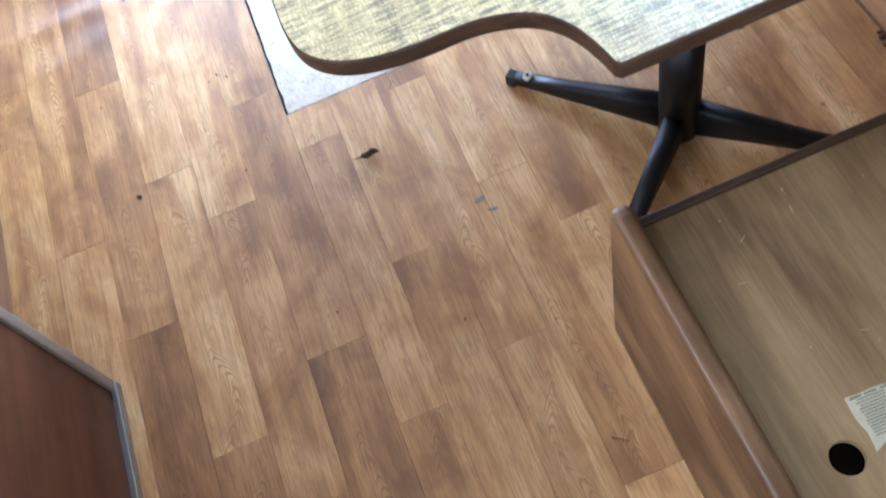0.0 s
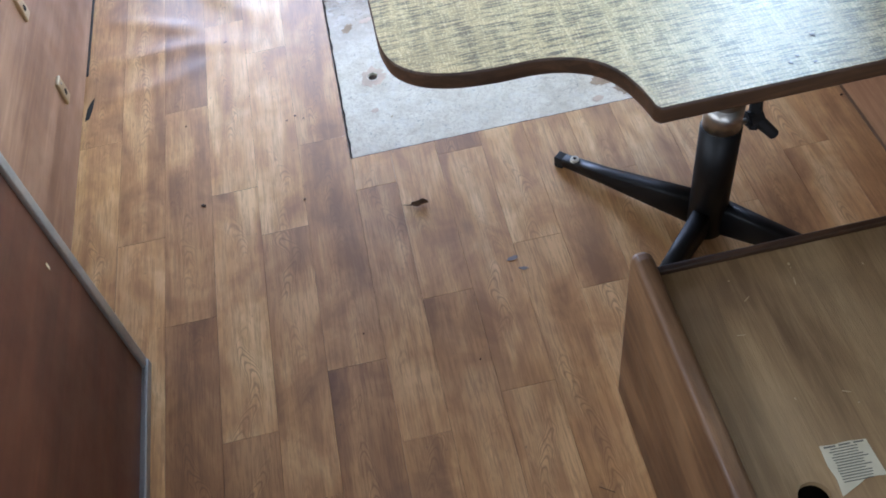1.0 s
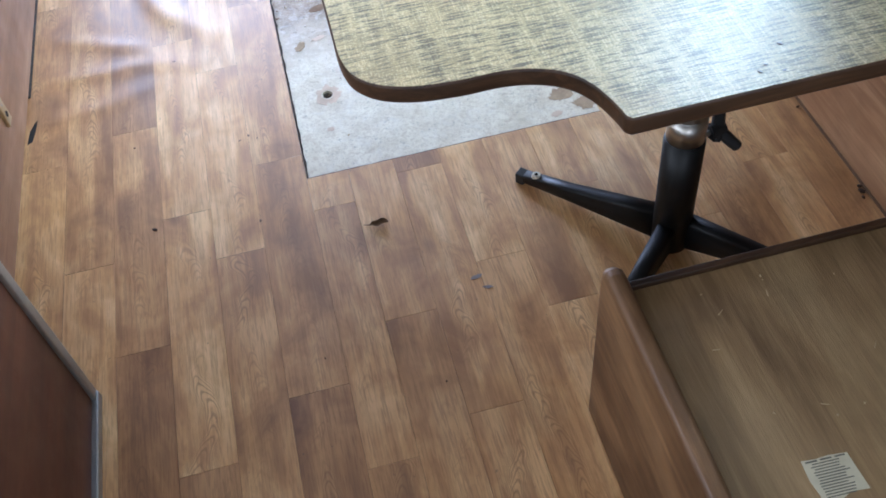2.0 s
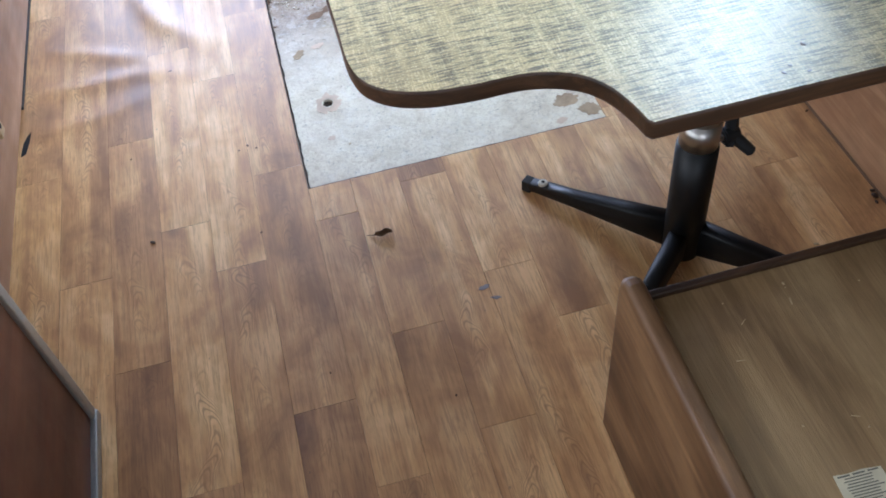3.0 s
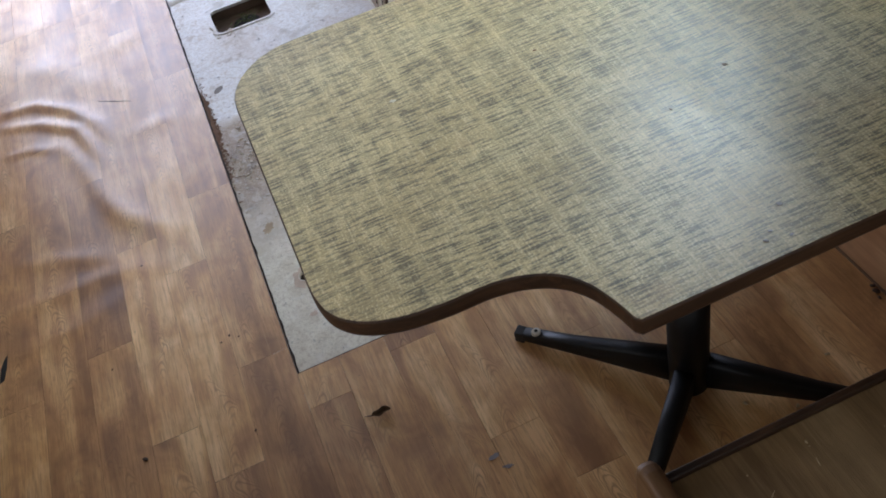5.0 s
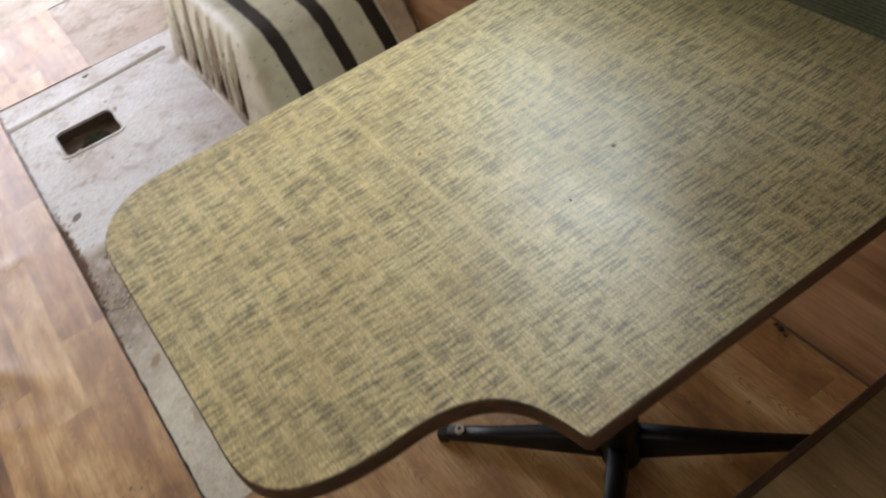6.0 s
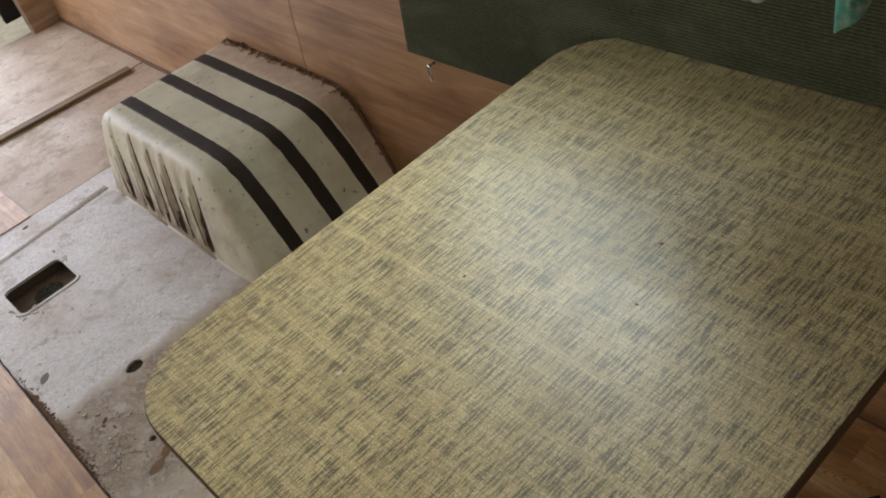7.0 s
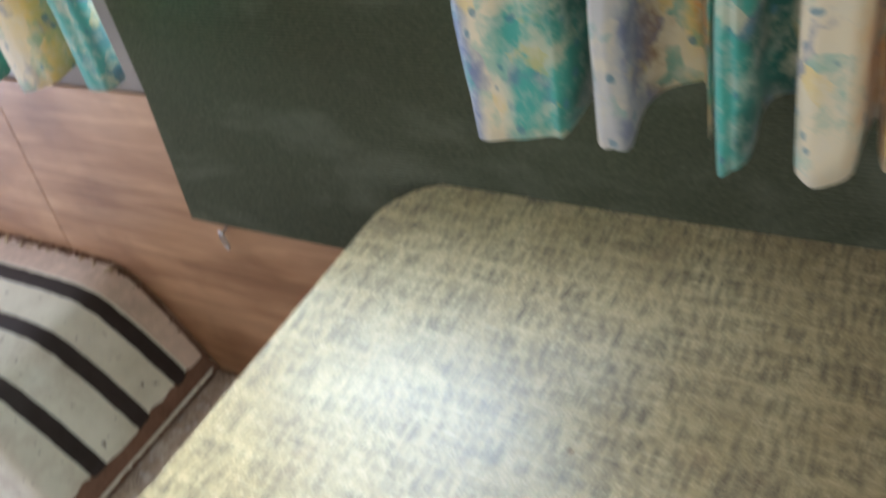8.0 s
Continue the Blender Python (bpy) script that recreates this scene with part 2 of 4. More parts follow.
def padded_cream():
    """Cream vinyl cover with dirt specks."""
    n = Nodes("cream_vinyl_cover")
    where = n.place((1, 1, 1), False)
    mid = n.noise(where, 8, 6, 0.65)
    color = n.ramp(mid, [(0.3, (0.57, 0.545, 0.40)), (0.65, (0.73, 0.71, 0.55))])
    color = n.mix(n.ramp(n.noise(where, 42, 4, 0.6), [(0.64, 0.0), (0.70, 0.8)]), color, (0.12, 0.08, 0.05))
    color = n.mix(n.ramp(n.noise(where, 3.1, 5, 0.7), [(0.50, 0.0), (0.70, 0.7)]), color, (0.34, 0.25, 0.16))
    at = n.add("SeparateXYZ", 0, None, Vector=where).node
    foot = n.add("MapRange", 0, None, Value=at.outputs[2], From_Min=0.19, From_Max=0.02, To_Min=0.0, To_Max=1.0)
    face = n.add("MapRange", 0, None, Value=at.outputs[0], From_Min=1.06, From_Max=1.02, To_Min=0.0, To_Max=1.0)
    run = n.noise(n.place((14, 14, 3.0), False), 2.4, 5, 0.65, 0.5)
    dirt = n.ramp(n.math("ADD", run, n.math("MULTIPLY", foot, 0.24)), [(0.60, 0.0), (0.74, 0.85)])
    part_way = n.add("MapRange", 0, None, Value=at.outputs[1], From_Min=2.24, From_Max=2.36, To_Min=0.0, To_Max=1.0)
    color = n.mix(n.math("MULTIPLY", part_way, n.math("MULTIPLY", face, dirt)), color, (0.22, 0.13, 0.07))
    return n.finish(color, n.ramp(mid, [(0.3, 0.30), (0.7, 0.5)]), n.noise(where, 40, 4), 0.25, 0.002)


def curtain_print():
    """Cotton print of soft watercolour stripes and blots: navy, cream, teal, lilac, yellow and orange."""
    n = Nodes("watercolour_print_cotton")
    where = n.place((1, 1, 1), False)
    soft = n.add("VectorMath", 0, {"operation": "MULTIPLY_ADD"}, i0=n.add("TexNoise", 1, None, Vector=where, Scale=15.0, Detail=5.0), i1=(0.0, 0.060, 0.0), i2=where)
    across = n.add("SeparateXYZ", 0, None, Vector=soft).node.outputs[1]
    navy, cream, teal, deep, lilac = (0.13, 0.17, 0.27), (0.67, 0.59, 0.39), (0.065, 0.36, 0.28), (0.022, 0.13, 0.095), (0.48, 0.48, 0.44)
    yellow, orange, brown = (0.68, 0.52, 0.16), (0.60, 0.29, 0.06), (0.23, 0.145, 0.075)
    # Deep stops fall on the fold gaps and carry their shade with the print.
    stops = ((0.30, teal), (0.36, cream), (0.42, yellow), (0.475, orange), (0.50, cream), (0.555, cream), (0.575, deep), (0.600, deep), (0.615, teal), (0.645, teal), (0.655, orange), (0.668, orange), (0.680, yellow), (0.70, cream), (0.715, brown), (0.735, navy), (0.75, lilac), (0.785, lilac), (0.80, deep), (0.835, teal), (0.88, teal), (0.90, cream), (0.925, cream), (0.945, navy), (1.60, navy), (1.67, teal), (1.74, teal), (1.79, yellow), (1.87, cream), (1.94, cream), (1.99, teal), (2.08, deep))
    color = n.ramp(n.add("MapRange", 0, None, Value=n.math("SUBTRACT", across, 0.030), From_Min=0.2, From_Max=2.2), [((y - 0.2) / 2.0, c) for y, c in stops])
    blots = n.add("TexVoronoi", 1, None, Vector=n.add("VectorMath", 0, {"operation": "ADD"}, i0=where, i1=n.add("VectorMath", 0, {"operation": "SCALE"}, i0=n.add("TexNoise", 1, None, Vector=where, Scale=22.0, Detail=5.0), Scale=0.05)), Scale=26.0)
    pick = n.add("SeparateColor", 0, None, Color=blots)
    paint = n.ramp(pick, [(0.0, cream), (0.25, teal), (0.45, cream), (0.62, navy), (0.75, yellow), (0.88, teal)], "CONSTANT")
    wash = n.noise(where, 14, 5, 0.7)
    color = n.mix(n.ramp(wash, [(0.47, 0.0), (0.60, 0.60)]), color, paint)
    pale = n.noise(where, 30, 5, 0.7)
    color = n.mix(n.ramp(pale, [(0.48, 0.0), (0.68, 0.50)]), color, (0.62, 0.60, 0.47))
    drops = n.add("TexVoronoi", 0, None, Vector=soft, Scale=30.0)
    color = n.mix(n.ramp(drops, [(0.15, 0.75), (0.22, 0.0)]), color, (0.07, 0.20, 0.25))
    n.put(n.shader.inputs["Sheen Weight"], 0.2)
    return n.finish(color, 0.85, n.noise(n.place((1, 1, 1), False), 700, 2), 0.15, 0.0004)


def dusty_cord():
    """Dark green cord with pale dust rubbed into it in patches."""
    n = Nodes("dark_green_corded_mat")
    where = n.place((1, 1, 1), False)
    fibre = n.noise(n.place((40, 12, 40), False), 9, 5, 0.65)
    color = n.ramp(fibre, [(0.32, (0.052, 0.058, 0.034)), (0.55, (0.084, 0.090, 0.052)), (0.72, (0.125, 0.130, 0.080))])
    dust = n.noise(n.place((1, 1.0, 2.2), False), 3.4, 6, 0.62, 0.4)
    color = n.mix(n.ramp(dust, [(0.46, 0.0), (0.70, 0.55)]), color, (0.165, 0.172, 0.118))
    lint = n.noise(where, 130, 3, 0.6)
    color = n.mix(n.ramp(lint, [(0.70, 0.0), (0.76, 0.5)]), color, (0.30, 0.29, 0.22))
    return n.finish(color, 0.9, fibre, 0.3, 0.0005, specular=0.15)


MAT = {
    "vinyl_light": vinyl("light_oak_vinyl", (0.355, 0.168, 0.056), (0.645, 0.362, 0.138), (0.86, 0.585, 0.275)),
    "vinyl_mid": vinyl("oak_vinyl", (0.270, 0.123, 0.040), (0.520, 0.275, 0.100), (0.735, 0.455, 0.198)),
    "vinyl_dark": vinyl("brown_oak_vinyl", (0.185, 0.078, 0.026), (0.375, 0.182, 0.064), (0.565, 0.312, 0.122)),
    "seam": plain("dirty_seam", (0.17, 0.10, 0.055), 0.9),
    "cut_edge": plain("gap_shade_and_edge_dirt", (0.045, 0.030, 0.020), 0.9, 0, 0.5, 60, 0.4),
    "laminate": linen_laminate(),
    "edging": wood("brown_edging", (0.030, 0.016, 0.009), (0.060, 0.030, 0.015), (0.115, 0.058, 0.028), "x", 1.5, 0.42),
    "walnut_wall": wood("walnut_wall_laminate", (0.215, 0.102, 0.045), (0.365, 0.195, 0.094), (0.51, 0.31, 0.165), "y", 0.8, 0.36, streak=0.5),
    "walnut_cabinet": wood("walnut_cabinet_laminate", (0.19, 0.092, 0.046), (0.295, 0.158, 0.088), (0.42, 0.255, 0.155), "y", 0.9, 0.35, streak=0.5),
    "walnut_bench": wood("walnut_bench_laminate", (0.062, 0.029, 0.012), (0.140, 0.070, 0.029), (0.32, 0.18, 0.080), "y", 0.9, 0.42, streak=0.6),
    "mahogany": wood("mahogany_veneer", (0.044, 0.013, 0.0065), (0.088, 0.027, 0.0125), (0.135, 0.046, 0.021), "y", 0.5, 0.38, streak=0.55),
    "plywood": wood("dusty_plywood", (0.150, 0.088, 0.040), (0.290, 0.182, 0.084), (0.42, 0.285, 0.143), "y", 2.0, 0.48, streak=0.6, relief=0.9),
    "pale_wood": wood("pale_dirty_wood", (0.22, 0.13, 0.075), (0.36, 0.24, 0.15), (0.48, 0.35, 0.24), "x", 0.9, 0.6),
    "board": painted_board(),
    "board_bare": painted_board("brown_stained_board", 0.15, ((0.58, 0.49, 0.37), (0.74, 0.67, 0.56))),
    "board_door": painted_board("stained_door_board", 0.10, ((0.58, 0.50, 0.37), (0.72, 0.65, 0.52))),
    "cream": padded_cream(),
    "stripe": plain("dark_brown_stripe", (0.036, 0.027, 0.020), 0.62, 0, 0.5, 22, 0.2, 0.25),
    "crease": plain("crease_shade_and_dirt", (0.060, 0.032, 0.017), 0.8, 0, 0.5, 60, 0.4),
    "smudge": plain("brown_dirt_smudge", (0.21, 0.125, 0.065), 0.8, 0, 0.6, 70, 0.4),
    "fringe": plain("frayed_brown_felt", (0.19, 0.10, 0.055), 0.9, 0, 0.6, 90, 0.6),
    "piping": plain("cream_piping", (0.60, 0.55, 0.45), 0.5),
    "steel_black": plain("black_painted_steel", (0.006, 0.006, 0.006), 0.46, 0, 0.3, 40, 0.08, 0.3),
    "rubber": plain("black_rubber", (0.014, 0.014, 0.014), 0.7),
    "chrome": plain("worn_chrome", (0.50, 0.475, 0.43), 0.36, 1.0, 0.25, 60, 0.05),
    "aluminium": plain("dull_aluminium_trim", (0.42, 0.43, 0.42), 0.42, 0.85, 0.3, 80, 0.1),
    "brass": plain("pale_brass", (0.55, 0.47, 0.30), 0.35, 0.9, 0.3, 80, 0.1),
    "green_cord": dusty_cord(),
    "print": curtain_print(),
    "paper": plain("yellowed_paper", (0.62, 0.56, 0.41), 0.7, 0, 0.35, 35, 0.2),
    "ink": plain("grey_ink", (0.14, 0.13, 0.11), 0.7),
    # Black for dark marks, and for the shade of holes and slots.
    "hole": plain("hollow_shade_and_mark_black", (0.012, 0.010, 0.008), 0.95),
    "scuff": plain("grey_paint_scuff", (0.27, 0.245, 0.24), 0.5),
    "leaf": plain("dry_brown_scrap", (0.17, 0.10, 0.05), 0.7, 0, 0.6, 120, 0.4),
    "faint_rust": plain("faint_rust_stain", (0.46, 0.34, 0.22), 0.8, 0, 0.6, 60, 0.4),
    "tan_edge": plain("tan_worn_vinyl", (0.66, 0.51, 0.38), 0.6, 0, 0.5, 30, 0.3),
    "chip": plain("pale_wood_chip", (0.50, 0.38, 0.22), 0.8, 0, 0.5, 120, 0.3),
    "grass_dry": plain("wilted_grass", (0.10, 0.13, 0.04), 0.8),
    "lining": plain("grey_wall_lining", (0.20, 0.17, 0.14), 0.7, 0, 0.3, 20, 0.2),
    "paint_flake": plain("pale_paint_flakes", (0.56, 0.48, 0.38), 0.5),
    "recess": plain("rusty_brown_recess", (0.13, 0.085, 0.058), 0.8, 0, 0.5, 50, 0.4),
    "batten": wood("brown_batten_wood", (0.13, 0.08, 0.04), (0.25, 0.165, 0.085), (0.37, 0.26, 0.145), "x", 0.9, 0.6),
    "headliner": plain("cream_ceiling_lining", (0.26, 0.235, 0.19), 0.8, 0, 0.2, 20, 0.2),
    "frame_grey": plain("grey_window_frame", (0.33, 0.35, 0.34), 0.4, 0, 0.25, 50, 0.1),
    "ground": plain("pale_dry_ground", (0.58, 0.56, 0.48), 0.95, 0, 0.6, 14, 0.6),
}
glass = Nodes("window_glass")
glass.put(glass.shader.inputs["Transmission Weight"], 1.0)
glass.put(glass.shader.inputs["IOR"], 1.45)
MAT["glass"] = glass.finish((0.80, 0.87, 0.85), 0.02)


# ---- building helpers ----
def mesh_of(name, bm, material, smooth=False):
    data = bpy.data.meshes.new(name)
    bmesh.ops.recalc_face_normals(bm, faces=bm.faces)
    bm.to_mesh(data)
    bm.free()
    for m in material if isinstance(material, (list, tuple)) else (material,):
        data.materials.append(MAT[m])
    if smooth:
        data.shade_smooth()
    return data


def part(name, bm, material, parent=None, label="", smooth=False):
    """One mesh object under a thing or under a part."""
    ob = new(name, mesh_of(name, bm, material, smooth))
    ob.parent = parent
    return tagged(ob, label)


def thing(name, label, category, at=(0, 0, 0), group="", kind="", turn=0):
    ob = new(name)
    ob.matrix_world = pose(*at, 0, 0, turn)
    return tagged(ob, label, category, group, kind)


def block(x0, x1, y0, y1, z0, z1, bevel=0.0, segments=2, bm=None):
    bm = bm or bmesh.new()
    made = bmesh.ops.create_cube(bm, size=1)["verts"]
    for v in made:
        v.co = (x0 + (v.co.x + 0.5) * (x1 - x0), y0 + (v.co.y + 0.5) * (y1 - y0), z0 + (v.co.z + 0.5) * (z1 - z0))
    if bevel:
        edges = {e for v in made for e in v.link_edges}
        bmesh.ops.bevel(bm, geom=list(edges), offset=bevel, segments=segments, affect="EDGES", profile=0.6)
    return bm


def tube(a, b, r0, r1=None, sides=20, bevel=0.0, bm=None):
    bm = bm or bmesh.new()
    a, b = Vector(a), Vector(b)
    turn = (b - a).to_track_quat("Z", "Y").to_matrix().to_4x4()
    made = bmesh.ops.create_cone(bm, cap_ends=True, segments=sides, radius1=r0, radius2=r0 if r1 is None else r1, depth=(b - a).length, matrix=Matrix.Translation((a + b) / 2) @ turn)["verts"]
    if bevel:
        rims = {e for v in made for e in v.link_edges if any(len(f.verts) > 4 for f in e.link_faces)}
        bmesh.ops.bevel(bm, geom=list(rims), offset=bevel, segments=2, affect="EDGES")
    return bm


def outline_plate(points, z0, z1, holes=()):
    """A flat plate with a free outline and holes that go through it."""
    bm = bmesh.new()
    loops = []
    for loop in (points, *holes):
        verts = [bm.verts.new((x, y, z1)) for x, y in loop]
        loops.append([bm.edges.new((verts[i], verts[i - 1])) for i in range(len(verts))])
    edges = [e for loop in loops for e in loop]
    bmesh.ops.triangle_fill(bm, use_beauty=True, edges=edges)
    low = bmesh.ops.extrude_edge_only(bm, edges=edges)["geom"]
    for v in low:
        if isinstance(v, bmesh.types.BMVert):
            v.co.z = z0
    return bm


def ring_points(cx, cy, rx, ry, count=20, wobble=0.0, seed=1):
    rng = random.Random(seed)
    return [(cx + rx * math.cos(a) * (1 + rng.uniform(-wobble, wobble)), cy + ry * math.sin(a) * (1 + rng.uniform(-wobble, wobble))) for a in (2 * math.pi * i / count for i in range(count))]


def rounded_points(x0, x1, y0, y1, r, steps=6):
    out = []
    for cx, cy, start in ((x1 - r, y1 - r, 0), (x0 + r, y1 - r, 90), (x0 + r, y0 + r, 180), (x1 - r, y0 + r, 270)):
        out += [(cx + r * math.cos(radians(start + 90 * i / steps)), cy + r * math.sin(radians(start + 90 * i / steps))) for i in range(steps + 1)]
    return out


def spline(points, steps=6):
    """A smooth open line through the points."""
    out = []
    for i in range(len(points) - 1):
        p = [Vector(points[max(0, min(len(points) - 1, i + j))]) for j in (-1, 0, 1, 2)]
        for s in range(steps):
            t = s / steps
            out.append(0.5 * ((2 * p[1]) + (p[2] - p[0]) * t + (2 * p[0] - 5 * p[1] + 4 * p[2] - p[3]) * t * t + (3 * p[1] - p[0] - 3 * p[2] + p[3]) * t**3))
    return out + [Vector(points[-1])]


def sheet(rows, bm=None):
    """Faces between rows of points of one length."""
    bm = bm or bmesh.new()
    grid = [[bm.verts.new(p) for p in row] for row in rows]
    for a, b in zip(grid, grid[1:]):
        for i in range(len(a) - 1):
            bm.faces.new((a[i], a[i + 1], b[i + 1], b[i]))
    return bm


LEFT, RIGHT, FRONT, REAR, TOP = -0.335, 1.512, -1.55, 4.65, 1.92


def wall_x(z):
    """The side wall leans out to the windows and in again above them."""
    return float(np.interp(z, [0, 0.82, 1.08, 1.6, TOP], [RIGHT, RIGHT + 0.086, RIGHT + 0.098, RIGHT + 0.06, RIGHT - 0.10]))


# ---- structure ----
bm = bmesh.new()
bmesh.ops.create_grid(bm, x_segments=60, y_segments=60, size=60)
for v in bm.verts:
    v.co.z = -0.62 + 0.05 * noise.noise(v.co * 0.3)
tagged(part("ground", bm, "ground"), "dry grassy ground outside the open rear door", "ground", kind="structure")

# The van's floor: a base under all coverings, its dark colour is the holes' shade
floor = thing("floor", "worn oak-print vinyl plank floor cut away over an old board", "floor", kind="structure")
hole_cut = rounded_points(0.462, 0.668, 2.650, 2.822, 0.02, 3)
base = part("floor_base", outline_plate([(LEFT - 0.42, FRONT), (RIGHT + 0.02, FRONT), (RIGHT + 0.02, REAR + 0.06), (LEFT - 0.42, REAR + 0.06)], -0.05, -0.012, [rounded_points(0.455, 0.675, 2.643, 2.829, 0.02, 3)]), "cut_edge", floor, "floor base coloured for the shade in board holes and dark plank joints")

# right wall: skin with two window openings
levels, breaks = [0.0, 0.40, 0.82, 1.16, 1.80, 1.84, TOP], [FRONT, 0.85, 1.86, 2.27, 3.25, REAR]
bm = bmesh.new()
rows = {}
for i, z in enumerate(levels):
    for j, y in enumerate(breaks):
        rows[i, j] = bm.verts.new((wall_x(z) + 0.014, y, z))
for i in range(len(levels) - 1):
    for j in range(len(breaks) - 1):
        if (j == 1 and i == 3) or (j == 3 and i in (2, 3)):
            continue
        bm.faces.new((rows[i, j], rows[i, j + 1], rows[i + 1, j + 1], rows[i + 1, j]))
wall_east = part("wall_east", bm, "lining")
tagged(wall_east, "side wall of a van lined with walnut laminate panels", "wall", kind="structure")
solid = wall_east.modifiers.new("thickness", "SOLIDIFY")
solid.thickness, solid.offset = 0.05, 1.0


def wall_panel(y0, y1, z0, z1, back=0.0):
    steps = max(2, int((z1 - z0) / 0.1))
    bm = bmesh.new()
    for side in (0.0, 0.010):
        sheet([[(wall_x(z0 + (z1 - z0) * i / steps) + 0.002 + back + side, y, z0 + (z1 - z0) * i / steps) for y in (y0, y1)] for i in range(steps + 1)], bm)
    bmesh.ops.bridge_loops(bm, edges=[e for e in bm.edges if e.is_boundary])
    return bm


for y0, y1 in ((FRONT, 0.20), (0.203, 2.413), (2.417, REAR)):
    part("panel", wall_panel(y0, y1, 0.0, 0.80), "walnut_wall", wall_east)
part("joint_strip", wall_panel(2.409, 2.421, 0.0, 0.8, 0.004), "seam", wall_east)
part("wall_base_gap", block(RIGHT - 0.003, RIGHT + 0.012, FRONT, 2.0, -0.01, 0.003), "seam", wall_east, "dark gap at the foot of the wall")
part("wall_base_strip", block(RIGHT - 0.004, RIGHT + 0.012, 2.95, REAR, -0.01, 0.012, 0.003), "fringe", wall_east, "dirty strip at the foot of the wall")


def window(name, y0, y1, z0, z1, label):
    top = thing(name, label, "window", kind="structure")
    turn = lambda y, z, d: (wall_x(z) + d, y, z)
    for a, b in (((y0, z0), (y1, z0)), ((y1, z0), (y1, z1)), ((y1, z1), (y0, z1)), ((y0, z1), (y0, z0))):
        bm = bmesh.new()
        for d in (-0.004, 0.03):
            c = 0.032
            ia = (a[0] + c * np.sign((y0 + y1) / 2 - a[0]), a[1] + c * np.sign((z0 + z1) / 2 - a[1]))
            ib = (b[0] + c * np.sign((y0 + y1) / 2 - b[0]), b[1] + c * np.sign((z0 + z1) / 2 - b[1]))
            sheet([[turn(*a, d), turn(*b, d)], [turn(*ia, d), turn(*ib, d)]], bm)
        bmesh.ops.bridge_loops(bm, edges=[e for e in bm.edges if e.is_boundary])
        part("window_frame", bm, "frame_grey", top)
    bm = bmesh.new()
    for d in (0.012, 0.016):
        sheet([[turn(y0 + 0.02, z0 + 0.02, d), turn(y1 - 0.02, z0 + 0.02, d)], [turn(y0 + 0.02, z1 - 0.02, d), turn(y1 - 0.02, z1 - 0.02, d)]], bm)
    bmesh.ops.bridge_loops(bm, edges=[e for e in bm.edges if e.is_boundary])
    pane = part("pane", bm, "glass", top)
    pane.visible_shadow = False
    return top


window("window_1", 0.85, 1.86, 1.16, 1.80, "side window of a van in a grey frame between curtains")
window("window_2", 2.27, 3.25, 0.82, 1.80, "rear side window of a van in a grey frame")

# left wall above the cabinets, with the opposite window's opening and a gap for the added left fill
bm = bmesh.new()
LX = LEFT - 0.42
for y0, y1, z0, z1 in ((FRONT, 3.08, -0.05, 1.10), (FRONT, REAR, 1.76, TOP), (FRONT, -0.78, 1.10, 1.76), (1.18, 3.08, 1.10, 1.76), (-0.78, 1.18, 1.73, 1.76), (4.42, REAR, -0.05, 1.76)):
    block(LX - 0.05, LX, y0, y1, z0, z1, bm=bm)
tagged(part("wall_west", bm, "lining"), "opposite side wall of the van in grey lining", "wall", kind="structure")
# unseen front partition, with a hole left for the added front fill
bm = bmesh.new()
for x0, x1, z0, z1 in ((LX - 0.05, -0.32, -0.05, TOP), (1.22, RIGHT + 0.15, -0.05, TOP), (-0.32, 1.22, -0.05, 1.08), (-0.32, 1.22, 1.76, TOP)):
    block(x0, x1, FRONT - 0.06, FRONT, z0, z1, bm=bm)
tagged(part("wall_front", bm, "lining"), "plain grey lined front partition, opening cut for the added front fill", "wall", kind="structure")
bm = bmesh.new()
for x0, x1, z0, z1 in ((LX - 0.05, -0.66, -0.05, TOP), (1.372, RIGHT + 0.15, -0.05, TOP), (-0.66, 1.372, 1.80, TOP), (-0.66, 1.372, -0.05, -0.012)):
    block(x0, x1, REAR, REAR + 0.06, z0, z1, 0.004, 1, bm=bm)
tagged(part("wall_rear", bm, "pale_wood"), "rear end of the van round an open doorway", "wall", kind="structure")
tagged(part("ceiling", block(LX - 0.05, RIGHT + 0.15, FRONT - 0.06, REAR + 0.06, TOP, TOP + 0.05), "headliner"), "cream lined van ceiling", "ceiling", kind="structure")

# rear threshold and a dark latch outside it
latch = thing("door_latch", "black steel latch of the open rear door", "latch", (1.34, 4.76, 0.13))
part("latch_plate", block(-0.05, 0.034, -0.05, -0.02, -0.05, 0.10, 0.006), "steel_black", latch)
part("latch_lever", tube((-0.02, -0.03, 0.06), (-0.14, 0.02, 0.02), 0.012, 0.009, 12, 0.003), "steel_black", latch)

# ---- the board under the cut vinyl ----
BOARD = -0.004
holes = [
    [(0.432 + 0.013 * math.cos(radians(a)), 1.404 + 0.015 * math.sin(radians(a))) for a in (20, 75, 120, 160, 205, 250, 300, 345)],
    ring_points(0.500, 1.864, 0.009, 0.010, 10, 0.1, 3),
    ring_points(0.592, 2.136, 0.026, 0.022, 16, 0.08, 4),
    ring_points(0.545, 1.735, 0.007, 0.006, 8, 0.1, 6),
    rounded_points(0.466, 0.664, 2.653, 2.818, 0.022, 3),
    ring_points(0.665, 3.10, 0.012, 0.009, 10, 0.1, 5),
]
